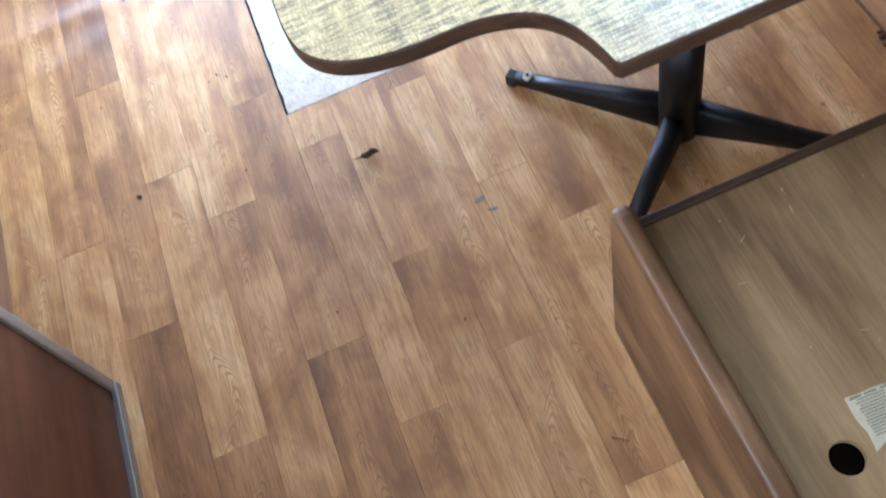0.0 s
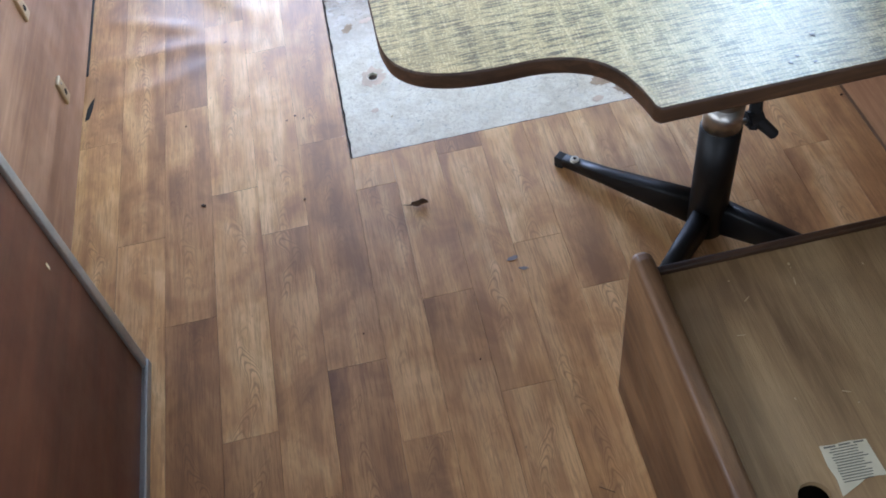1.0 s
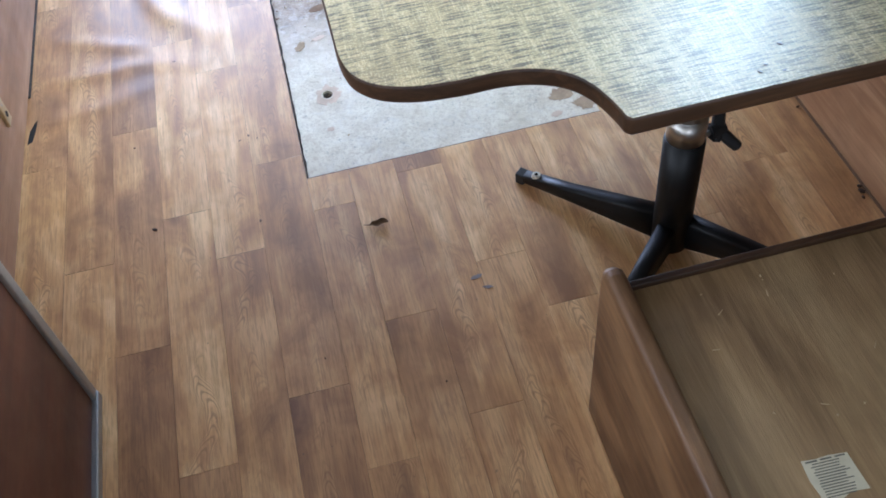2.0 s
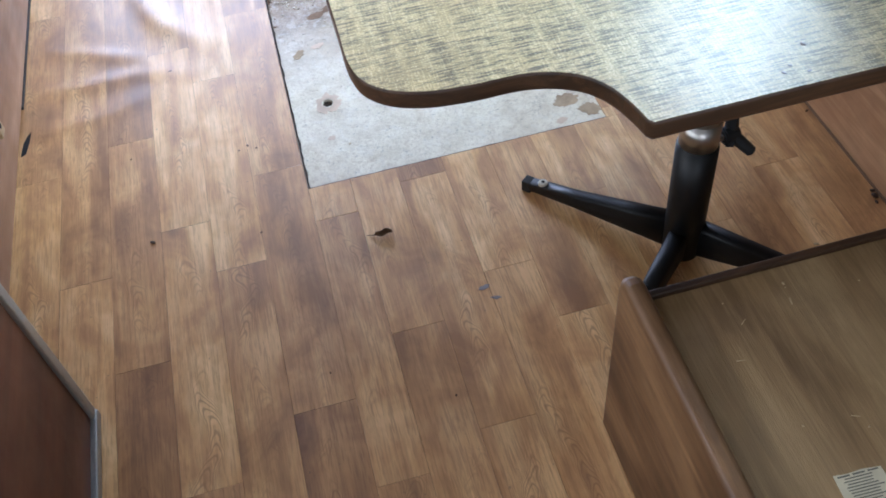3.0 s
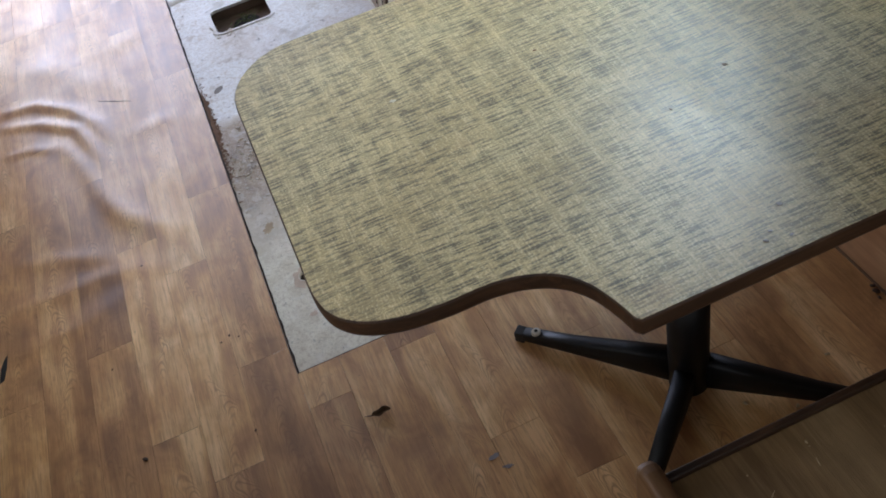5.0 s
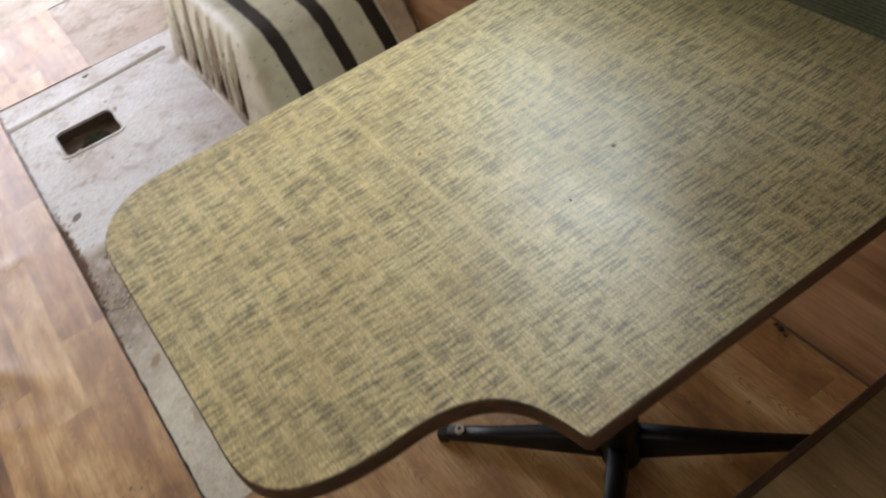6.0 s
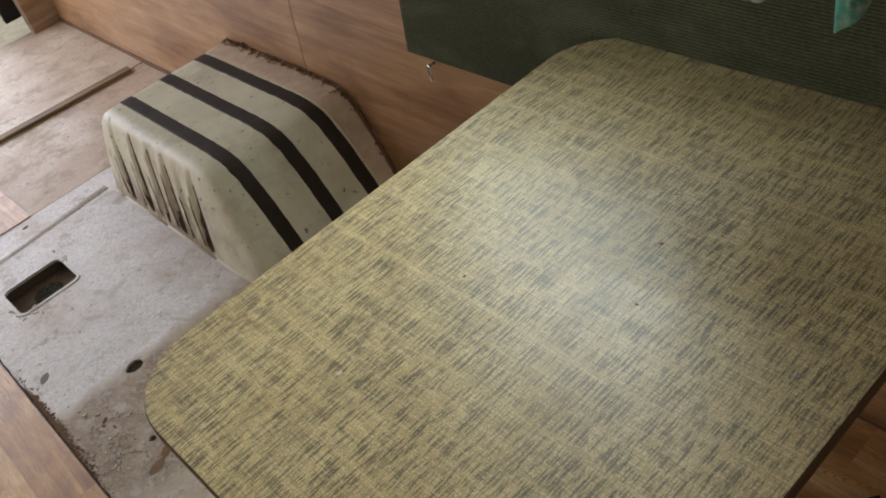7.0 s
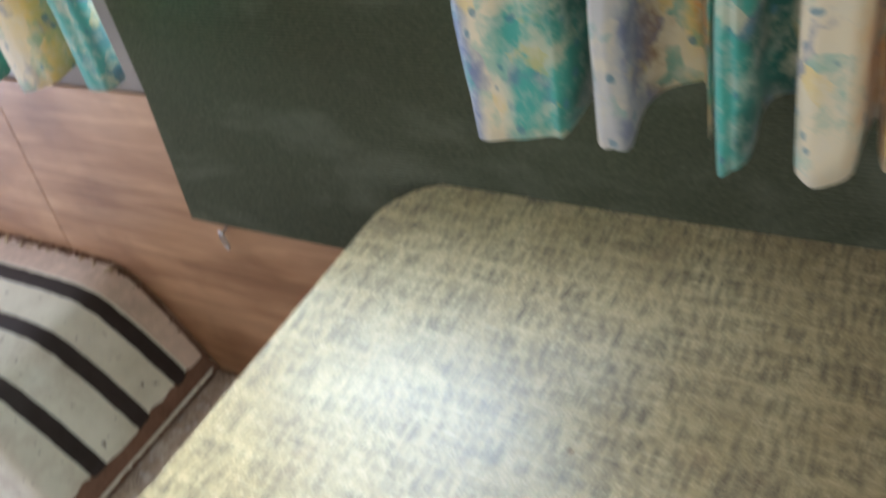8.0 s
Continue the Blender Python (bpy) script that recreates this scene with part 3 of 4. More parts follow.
board = part("painted_board", outline_plate([(0.30, 1.02), (1.12, 1.02), (1.12, 1.40), (RIGHT - 0.004, 1.40), (RIGHT - 0.004, 3.145), (0.30, 3.145)], -0.011, BOARD, holes), "board")
tagged(board, "old board with worn white paint, drilled holes and brown stains", "floor board", kind="structure")
board_rear = part("rear_board", block(0.66, RIGHT - 0.004, 3.15, 3.765, -0.011, BOARD - 0.001, 0.001), "board_bare")
tagged(board_rear, "stained bare board towards the rear door", "floor board", kind="structure")
board_door = part("door_board", block(LX, RIGHT - 0.004, 3.77, REAR + 0.06, -0.011, BOARD + 0.001, 0.001), "board_door")
tagged(board_door, "stained painted board at the rear door", "floor board", kind="structure")
bm = bmesh.new()
for x0, x1, y0, y1, z0, z1 in ((0.44, 0.46, 2.62, 2.85, -0.045, -0.014), (0.67, 0.69, 2.62, 2.85, -0.045, -0.014), (0.44, 0.69, 2.62, 2.645, -0.045, -0.014), (0.44, 0.69, 2.825, 2.85, -0.045, -0.014), (0.44, 0.69, 2.62, 2.85, -0.055, -0.045)):
    block(x0, x1, y0, y1, z0, z1, bm=bm)
recess = part("floor_recess", bm, "recess")
tagged(recess, "dirty recess under a rectangular cut in the floor board", "floor recess", kind="structure")
part("socket", tube((0.575, 2.735, -0.0445), (0.575, 2.735, -0.038), 0.05, 0.045, 24, 0.003), "hole", recess, "black round socket")
lip = part("recess_lip", outline_plate(rounded_points(0.457, 0.673, 2.644, 2.827, 0.028, 5), BOARD, BOARD + 0.003, [rounded_points(0.4665, 0.6635, 2.6535, 2.8175, 0.022, 5)]), "board", recess, "raised pale lip of the cut")
rng = random.Random(8)
bm = bmesh.new()
for i in range(26):
    a, r = rng.uniform(0, 6.28), rng.uniform(0.0, 0.05)
    p = Vector((0.575 + 1.3 * r * math.cos(a), 2.735 + r * math.sin(a), -0.037))
    d = Vector((rng.uniform(-1, 1), rng.uniform(-1, 1), rng.uniform(0.1, 0.5))).normalized() * rng.uniform(0.02, 0.05)
    tube(p, p + d, 0.0014, 0.0004, 5, bm=bm)
tagged(part("dry_grass", bm, "grass_dry"), "wilted grass blades in the floor recess", "grass", kind="stuff")
part("batten", block(-0.02, 0.62, -0.022, 0.022, 0, 0.016, 0.004), "batten", None)
batten = bpy.data.objects["batten"]
batten.matrix_world = pose(0.825, 3.80, BOARD + 0.001, 0, 0, -4.2)
tagged(batten, "narrow brown wooden batten nailed across the floor board", "batten")

ridge = part("board_ridge", tube((0.345, 2.985, BOARD - 0.024), (0.955, 3.035, BOARD - 0.024), 0.030, None, 64), "board", smooth=True)
tagged(ridge, "low painted ridge across the floor board", "ridge", kind="structure")

# dirt that gathered along the cut edge of the vinyl, and flaked paint
rng = random.Random(12)
bm = bmesh.new()
for i in range(600):
    y = min(max(rng.gauss(2.10, 0.12), 1.13), 3.12)
    x = 0.339 + abs(rng.gauss(0, 0.010))
    s = rng.uniform(0.0015, 0.0045)
    bmesh.ops.create_cube(bm, size=1, matrix=Matrix.Translation((x, y, BOARD + s * 0.12)) @ Euler((rng.uniform(-0.3, 0.3), rng.uniform(-0.3, 0.3), rng.random() * 3)).to_matrix().to_4x4() @ Matrix.Diagonal((s, s * 2.2, s * 0.25, 1)))
outline = [(0.3385, 1.96 + 0.42 * i / 40) for i in range(41)]
outline += [(0.3395 + 0.020 * math.sin(math.pi * (i / 40) ** 1.2) * (0.75 + 0.9 * noise.noise(Vector((i * 0.31, 5, 0)))) + 0.0015, 1.96 + 0.42 * i / 40) for i in range(40, -1, -1)]
wedge = part("dirt_wedge", outline_plate(outline, BOARD - 0.0005, BOARD + 0.0012), "fringe")
tagged(wedge, "brown dirt caked along the cut vinyl edge", "dirt")
tagged(part("edge_dirt", bm, "fringe"), "brown dirt along the cut edge of the vinyl", "dirt", kind="stuff")
bm = bmesh.new()
for i in range(190):
    x, y = rng.gauss(0.420, 0.036), rng.gauss(1.945, 0.075)
    s = rng.choice((0.002, 0.0025, 0.003, 0.004, 0.006, 0.009)) * rng.uniform(0.7, 1.2)
    if x > 0.345:
        bmesh.ops.create_cube(bm, size=1, matrix=Matrix.Translation((x, y, BOARD + s * 0.2)) @ Euler((rng.uniform(-0.5, 0.5), rng.uniform(-0.5, 0.5), rng.random() * 3)).to_matrix().to_4x4() @ Matrix.Diagonal((s, s * rng.uniform(0.5, 1.2), s * 0.3, 1)))
for i in range(32):
    x, y = rng.choice(((0.458, 2.70), (0.462, 2.66), (0.51, 2.645), (0.672, 2.80)))
    x, y, s = x + rng.gauss(0, 0.006), y + rng.gauss(0, 0.022), rng.uniform(0.004, 0.012)
    bmesh.ops.create_cube(bm, size=1, matrix=Matrix.Translation((x, y, BOARD + s * 0.12)) @ Euler((rng.uniform(-0.3, 0.3), rng.uniform(-0.3, 0.3), rng.random() * 3)).to_matrix().to_4x4() @ Matrix.Diagonal((s, s * rng.uniform(0.5, 1.4), s * 0.3, 1)))
tagged(part("paint_flakes", bm, "paint_flake"), "bluish-white flakes of old paint on the board", "paint flakes", kind="stuff")
for x, y, rx, ry, turn, seed in ((0.505, 1.800, 0.026, 0.013, 35, 4), (0.462, 1.775, 0.024, 0.014, 15, 5), (0.40, 2.33, 0.02, 0.012, 50, 6)):
    mark = part("oval_stain", outline_plate(ring_points(0, 0, rx, ry, 20, 0.10, seed), 0.0, 0.0005), "smudge" if seed < 6 else "lining")
    mark.matrix_world = pose(x, y, BOARD, 0, 0, turn)
    tagged(mark, "dark oval stain on the worn floor board", "stain")

# dark ragged strip along the cut vinyl: its shade line and dirt in one colour
def edge_shade_strip(start, end, wide, seed):
    a, b = Vector(start), Vector(end)
    across = Vector(((b - a).y, -(b - a).x)).normalized()
    steps = int((b - a).length / 0.008)
    low, high = [], []
    for i in range(steps + 1):
        p = a + (b - a) * (i / steps)
        w = wide * (1.0 + 0.9 * noise.noise(Vector((i * 0.23, seed, 0))) + 0.5 * noise.noise(Vector((i * 0.9, seed, 4))))
        high.append(tuple(p + across * max(0.0012, w)))
        low.append(tuple(p - across * 0.0005))
    return part("cut_edge", outline_plate(low + high[::-1], BOARD, BOARD + 0.0032), "cut_edge", floor, "ragged dark strip, shade line and dirt of the cut vinyl edge")


edge_shade_strip((0.3385, 1.124), (0.3385, 3.144), 0.0042, 2)
edge_shade_strip((1.10, 1.1225), (0.340, 1.1225), 0.0016, 5)

# rusty stains round the holes and where the board ends under the table
def rust_stain(x, y, rx, ry, turn, seed, hole=None):
    rng = random.Random(seed)
    rim = [(rx * math.cos(a) * (1 + rng.uniform(-0.28, 0.28)), ry * math.sin(a) * (1 + rng.uniform(-0.28, 0.28))) for a in (2 * math.pi * i / 30 for i in range(30))]
    mark = part("rust_stain", outline_plate(rim, 0.0, 0.0006, [hole] if hole else ()), "faint_rust" if seed % 2 else "tan_edge")
    mark.matrix_world = pose(x, y, BOARD, 0, 0, turn)
    tagged(mark, "brown rusty stain on the worn white board", "stain", "rust stains on the board")


RUST = ((0.990, 1.215, 0.030, 0.022, 20, 3), (1.035, 1.165, 0.020, 0.028, 60, 5), (0.960, 1.150, 0.014, 0.009, 10, 6), (0.420, 1.275, 0.010, 0.007, 0, 8), (0.392, 1.620, 0.022, 0.012, 60, 9), (0.445, 1.640, 0.018, 0.010, 20, 10))
rust_stain(0.432, 1.404, 0.030, 0.034, 0, 2, ring_points(0, 0, 0.0155, 0.0175, 12))
for x, y, rx, ry, turn, seed in RUST:
    rust_stain(x, y, rx, ry, turn, seed)

# ---- dinette table ----
table = thing("dinette_table", "table with linen-print laminate top and black pedestal base", "table")
TX0, TX1, TY0, TY1, TZ = 0.452, 1.592, 0.392, 1.249, 0.70


def table_outline(grow=0.0):
    """Rounded corners, and a scooped front at the aisle end."""
    pts = []
    r = 0.135
    for cx, cy, start in ((TX1 - r, TY1 - r, 0), (TX0 + r, TY1 - r, 90)):
        pts += [(cx + (r + grow) * math.cos(radians(start + 9 * i)), cy + (r + grow) * math.sin(radians(start + 9 * i))) for i in range(11)]
    scoop = [(TX0, 0.70), (0.4525, 0.640), (0.464, 0.596), (0.494, 0.564), (0.540, 0.545), (0.600, 0.537), (0.660, 0.536), (0.705, 0.526), (0.742, 0.505), (0.766, 0.474), (0.780, 0.436), (0.788, 0.398)]
    line = spline(scoop, 5)
    for i, p in enumerate(line):
        t = (line[min(i + 1, len(line) - 1)] - line[max(i - 1, 0)]).normalized()
        pts.append((p.x + t.y * grow, p.y - t.x * grow))
    pts.append((0.793, TY0 - grow))
    r = 0.125
    pts += [(TX1 - r + (r + grow) * math.cos(radians(270 + 9 * i)), TY0 + r + (r + grow) * math.sin(radians(270 + 9 * i))) for i in range(11)]
    return pts


top = part("tabletop", outline_plate(table_outline(), TZ - 0.028, TZ), "laminate", table, "yellow-grey linen-print laminate")
bm = bmesh.new()
under = [bm.verts.new((x, y, TZ - 0.028)) for x, y in table_outline()]
bmesh.ops.triangle_fill(bm, use_beauty=True, edges=[bm.edges.new((under[i], under[i - 1])) for i in range(len(under))])
part("underside", bm, "edging", table)
bm = bmesh.new()
profile = [(0.0004, -0.0006), (0.0018, -0.0022), (0.0022, -0.006), (0.0022, -0.025), (0.0012, -0.0290), (-0.004, -0.0292)]
loops = [[bm.verts.new((x, y, TZ + dz)) for x, y in table_outline(g)] for g, dz in profile]
for a, b in zip(loops, loops[1:]):
    for i in range(len(a)):
        bm.faces.new((a[i - 1], a[i], b[i], b[i - 1]))
part("edge_band", bm, "edging", table, "dark brown edge band", True)

PX, PY = 1.052, 0.690
part("column", tube((PX, PY, 0.012), (PX - 0.006, PY, 0.312), 0.039, None, 32, 0.003), "steel_black", table, "black steel column", True)
part("collar", tube((PX - 0.006, PY, 0.312), (PX - 0.006, PY, 0.372), 0.036, None, 32, 0.004), "chrome", table, "worn chrome collar", True)
part("inner_tube", tube((PX - 0.006, PY, 0.372), (PX - 0.010, PY, 0.655), 0.033, None, 32, 0.002), "chrome", table, "chrome tube", True)
part("mounting_plate", block(PX - 0.15, PX + 0.13, PY - 0.11, PY + 0.11, 0.653, 0.6715, 0.004), "steel_black", table)
knob = part("clamp_knob", tube((PX + 0.048, PY + 0.010, 0.300), (PX + 0.080, PY + 0.016, 0.300), 0.017, 0.015, 16, 0.003), "rubber", table, "black clamp knob")
for d, long in (((0.15, 0.35, 0.92), 0.050), ((0.62, -0.52, -0.58), 0.056), ((-0.25, -0.6, -0.7), 0.026)):
    c = Vector((PX + 0.066, PY + 0.014, 0.300))
    bm = tube(c, c + long * Vector(d), 0.0135, 0.0105, 14, 0.003)
    part("wing", bm, "rubber", knob)
part("clamp_screw", tube((PX + 0.03, PY + 0.004, 0.300), (PX + 0.049, PY + 0.010, 0.300), 0.0055, None, 12), "chrome", table)
for angle, reach in ((131.5, 0.372), (222, 0.262), (322, 0.375)):
    bm = bmesh.new()
    stations = [(0.02, 0.058, 0.096, 0.020), (0.13, 0.044, 0.068, 0.018), (0.24, 0.030, 0.042, 0.015), (reach - 0.02, 0.019, 0.026, 0.013)]
    rows = []
    for s, z, h, w in stations:
        ring = []
        for i in range(12):
            a = radians(30 * i)
            ring.append((s, w * (abs(math.cos(a)) ** 0.4) * np.sign(math.cos(a)), max(0.004, z + 0.5 * h * (abs(math.sin(a)) ** 0.4) * np.sign(math.sin(a)) * 0.9)))
        rows.append(ring + ring[:1])
    sheet(rows, bm)
    bmesh.ops.remove_doubles(bm, verts=bm.verts, dist=1e-5)
    bmesh.ops.holes_fill(bm, edges=[e for e in bm.edges if e.is_boundary], sides=0)
    leg = part("leg", bm, "steel_black", table, "black steel leg", True)
    leg.matrix_basis = pose(PX, PY, 0, 0, 0, angle)
    part("rubber_foot", block(reach - 0.022, reach, -0.0128, 0.0128, 0.0, 0.0295, 0.0035, 3), "rubber", leg, "black rubber end cap")
    if angle < 200:
        part("screw", tube((reach - 0.048, 0.0, 0.030), (reach - 0.048, 0.0, 0.0405), 0.0115, 0.0095, 18, 0.001), "piping", leg, "pale round screw head")
        part("screw_slot", tube((reach - 0.048, 0.0, 0.0402), (reach - 0.048, 0.0, 0.0412), 0.004, None, 10), "hole", leg)

# ---- bench ----
bench = thing("bench_box", "walnut laminate bench box with a dusty plywood lid", "bench")
bm = bmesh.new()
side = [(0.372, 0.0), (0.372, 0.408), (0.368, 0.424), (0.358, 0.433), (0.345, 0.436), (FRONT + 0.02, 0.436), (FRONT + 0.02, 0.0)]
rows = [[(x, y, z) for y, z in side] for x in (0.757, 0.789)]
faces = [[bm.verts.new(p) for p in row] for row in rows]
for f in faces:
    bm.faces.new(f)
for i in range(len(side)):
    bm.faces.new((faces[0][i - 1], faces[0][i], faces[1][i], faces[1][i - 1]))
bmesh.ops.bevel(bm, geom=[e for e in bm.edges if abs(e.verts[0].co.x - e.verts[1].co.x) < 1e-6], offset=0.0125, segments=6, affect="EDGES", profile=0.5)
part("side_panel", bm, "walnut_bench", bench, "walnut laminate side panel with rounded edge")
part("front_board", block(0.7895, RIGHT + 0.010, 0.332, 0.346, 0.0, 0.388, 0.002), "walnut_bench", bench, "dark walnut board facing the table")
part("rim", block(0.7895, wall_x(0.39) - 0.002, 0.338, 0.350, 0.380, 0.405, 0.004, 3), "edging", bench, "dark brown rounded rim")
lid_holes = [ring_points(0.868, -0.045, 0.0215, 0.0215, 24)]
lid = part("lid", outline_plate([(0.790, FRONT + 0.03), (1.3985, FRONT + 0.03), (1.3985, 0.3375), (0.790, 0.3375)], 0.383, 0.395, lid_holes), "plywood", bench, "dusty grey-brown plywood lid")
part("lid", outline_plate([(1.4005, FRONT + 0.03), (wall_x(0.39) - 0.003, FRONT + 0.03), (wall_x(0.39) - 0.003, 0.3375), (1.4005, 0.3375)], 0.383, 0.3945, [ring_points(1.466, 0.288, 0.032, 0.032, 24)]), "plywood", bench, "narrow plywood filler with a finger hole")
# Solid block under the lid, coloured near black as the hollow's shade.
part("inside", block(0.80, 1.50, FRONT + 0.04, 0.33, 0.02, 0.36), "hole", bench, "near-black block, the shade inside the bench put into its colour")

label = thing("paper_label", "torn off-white paper label stuck on the bench lid", "label", (0.932, -0.012, 0.3952), turn=-2)
bm = outline_plate([(-0.030, 0.030), (-0.012, 0.0285), (0.006, 0.030), (0.032, 0.028), (0.034, 0.004), (0.037, -0.024), (0.012, -0.022), (-0.004, -0.030), (-0.029, -0.041), (-0.027, -0.018), (-0.031, 0.002)], 0.0, 0.0006)
part("paper", bm, "paper", label)
for i in range(13):
    y = 0.0215 - i * 0.0038
    rng = random.Random(i)
    part("print_bar", block(-0.022 + rng.uniform(0, 0.004), 0.027 - rng.uniform(0, 0.012), y, y + 0.0014, 0.0005, 0.0008), "ink", label)
for a, b in (((-0.026, 0.0250), (-0.010, 0.0262)), ((-0.006, 0.0252), (0.010, 0.0262)), ((0.014, 0.0252), (0.028, 0.0262))):
    part("print_bar", block(a[0], b[0], a[1], b[1] + 0.001, 0.0005, 0.0009), "ink", label)

# ---- cabinets on the aisle's other side ----
kitchen = thing("aisle_cabinet", "dark red mahogany veneered cabinet with grey metal edging", "cabinet")
part("side_panel", block(LX + 0.02, -0.1535, FRONT + 0.01, 0.658, 0.022, 0.72, 0.002), "mahogany", kitchen, "dark mahogany veneer panel")
part("edge_trim", block(-0.162, -0.145, 0.642, 0.666, 0.0, 0.72, 0.004), "aluminium", kitchen, "grey metal corner trim")
part("back_edge", block(LX + 0.02, -0.1575, 0.6585, 0.662, 0.022, 0.72), "aluminium", kitchen)
part("skirting", block(-0.166, -0.141, FRONT + 0.01, 0.663, 0.0, 0.022, 0.004), "aluminium", kitchen, "grey metal skirting strip")
part("scratch", block(-0.1538, -0.1530, 0.585, 0.592, 0.43, 0.445), "chip", kitchen, "small pale scratch")
part("top", block(LX + 0.02, -0.136, FRONT + 0.01, 0.675, 0.72, 0.745, 0.004), "edging", kitchen)

locker = thing("low_cabinet", "orange-brown walnut laminate cabinet along the aisle", "cabinet")
part("carcass", block(LX + 0.02, LEFT, 0.68, 3.05, 0.0, 0.86, 0.003), "walnut_cabinet", locker)
part("door", block(LEFT - 0.001, LEFT + 0.008, 0.69, 2.60, 0.012, 0.82, 0.002), "walnut_cabinet", locker, "walnut laminate cabinet door")
part("foot_strip", block(LEFT, LEFT + 0.0085, 1.645, 2.60, -0.003, 0.0085, 0.002), "rubber", locker, "black strip at the cabinet foot")
part("worktop", block(LX + 0.02, LEFT + 0.02, 0.68, 3.07, 0.86, 0.885, 0.004), "edging", locker)
for y, z in ((1.432, 0.135), (1.47, 0.36)):
    catch = part("catch", block(LEFT + 0.007, LEFT + 0.017, y - 0.019, y + 0.019, z - 0.033, z + 0.033, 0.0045, 3), "brass", locker, "pale brass catch plate")
    part("catch_hole", tube((LEFT + 0.0165, y, z - 0.006), (LEFT + 0.0178, y, z - 0.006), 0.008, None, 14), "hole", catch)
    part("screw", tube((LEFT + 0.0165, y, z + 0.020), (LEFT + 0.0185, y, z + 0.020), 0.004, 0.003, 12), "chrome", catch)

# ---- wheel arch box ----
arch = thing("wheel_arch_box", "padded cream vinyl wheel arch cover with dark brown stripes", "wheel arch cover")


def soft_least(values, k=0.055):
    return -k * math.log(sum(math.exp(-v / k) for v in values))


AX0, AX1, AY0, AY1 = 0.962, 1.545, 2.005, 2.992


FOLDS = ((2.32, 0.018), (2.40, 0.010), (2.48, 0.017), (2.58, 0.015), (2.69, 0.018), (2.82, 0.014))


def foot_x(y):
    return 0.985 - 0.012 * (y - 2.1)


def arch_z(x, y):
    ax0 = foot_x(y)
    fold = 0.0
    for fy, deep in FOLDS:
        at = y - fy - 0.25 * (x - ax0)
        fold += deep * (math.exp(-(at / 0.013) ** 2) - 0.7 * math.exp(-((at - 0.026) / 0.016) ** 2))
    fade = max(0.0, 1 - max(0, x - ax0 - 0.012) / 0.055)
    edge = (x - ax0) * 6.0 + 0.02 + fold * -3.6 * fade * min(1, max(0, (x - ax0) / 0.012))
    edge = soft_least([edge, 0.365], 0.06)
    return max(-0.009, soft_least([edge, (y - AY0) * 1.55 + 0.01, (AY1 - y) * 4.5, 0.334 - 0.03 * max(0, x - 1.05)]))


xs = [AX0 - 0.012 + 0.005 * i for i in range(38)]
xs += [xs[-1] + (AX1 - xs[-1]) * (i + 1) / 34 for i in range(34)]
ys = [AY0 + (AY1 - AY0) * i / 150 for i in range(151)]
stripes = [(1.103, 1.152), (1.256, 1.305), (1.397, 1.446)]
bm = sheet([[(x, y, arch_z(x, y)) for x in xs] for y in ys])
part("cover", bm, "cream", arch, "cream vinyl cover with creased side", True)
for x0, x1 in stripes:
    rng = random.Random(int(x0 * 1000))
    rows = []
    for i in range(121):
        y = AY0 + 0.016 + (2.945 - AY0 - 0.016) * i / 120
        a, b = x0 + 0.0025 * noise.noise(Vector((y * 40, x0, 0))), x1 + 0.0025 * noise.noise(Vector((y * 40, x1, 3)))
        rows.append([(a + (b - a) * j / 10, y, arch_z(a + (b - a) * j / 10, y) + (0.0022 if 0 < j < 10 else -0.001)) for j in range(11)])
    part("stripe", sheet(rows), "stripe", arch, "dark brown stripe", True)
rows = []
for i in range(121):
    y = AY0 + 0.02 + (2.95 - AY0 - 0.02) * i / 120
    a = 1.4475 + 0.001 * noise.noise(Vector((y * 25, 4, 0)))
    rows.append([(a + (1.535 - a) * j / 8, y, arch_z(a + (1.535 - a) * j / 8, y) + (0.0018 if j else -0.001)) for j in range(9)])
part("worn_edge", sheet(rows), "tan_edge", arch, "tan worn edge against the wall", True)
# Dark strips colour the creases with both their shade and brown dirt.
for fy, wide, long, bend in ((2.320, 0.016, 0.044, 0.010), (2.352, 0.007, 0.026, 0.006), (2.480, 0.014, 0.046, 0.012), (2.515, 0.007, 0.030, 0.004), (2.580, 0.010, 0.050, 0.020), (2.625, 0.007, 0.024, 0.008), (2.690, 0.014, 0.056, 0.026), (2.735, 0.006, 0.026, 0.008), (2.820, 0.013, 0.034, 0.014), (2.860, 0.008, 0.022, 0.006), (2.425, 0.006, 0.022, 0.005)):
    rows = []
    for i in range(25):
        f = i / 24
        y = fy + bend * f * f + 0.005 * noise.noise(Vector((f * 4, fy * 30, 0)))
        x = foot_x(y) + 0.001 + long * f
        w = wide * (1 - f) ** 1.1 * (1.05 + 0.9 * noise.noise(Vector((f * 7, fy * 9, 2)))) + 0.0008
        rows.append([(x - (0.0025 if j == 0 else 0.0006), y + w * j, arch_z(x, y + w * j) + 0.001) for j in (-1, 0, 1)])
    part("crease", sheet(rows), "crease", arch, "dark crease strip, fold shade and brown dirt in its colour", True)
bm = bmesh.new()
line = [(foot_x(y) - 0.004, y, 0.0) for y in (2.02, 2.3, 2.6, 2.9, 2.99)]
for a, b in zip(line, line[1:]):
    tube(a, b, 0.0045, None, 8, bm=bm)
part("piping", bm, "piping", arch, "pale piping along the foot", True)
bm = bmesh.new()
rng = random.Random(4)
line = [(0.995 + 0.52 * i / 22, AY0 + 0.004 + 0.006 * rng.random(), 0.003 + 0.003 * rng.random()) for i in range(23)]
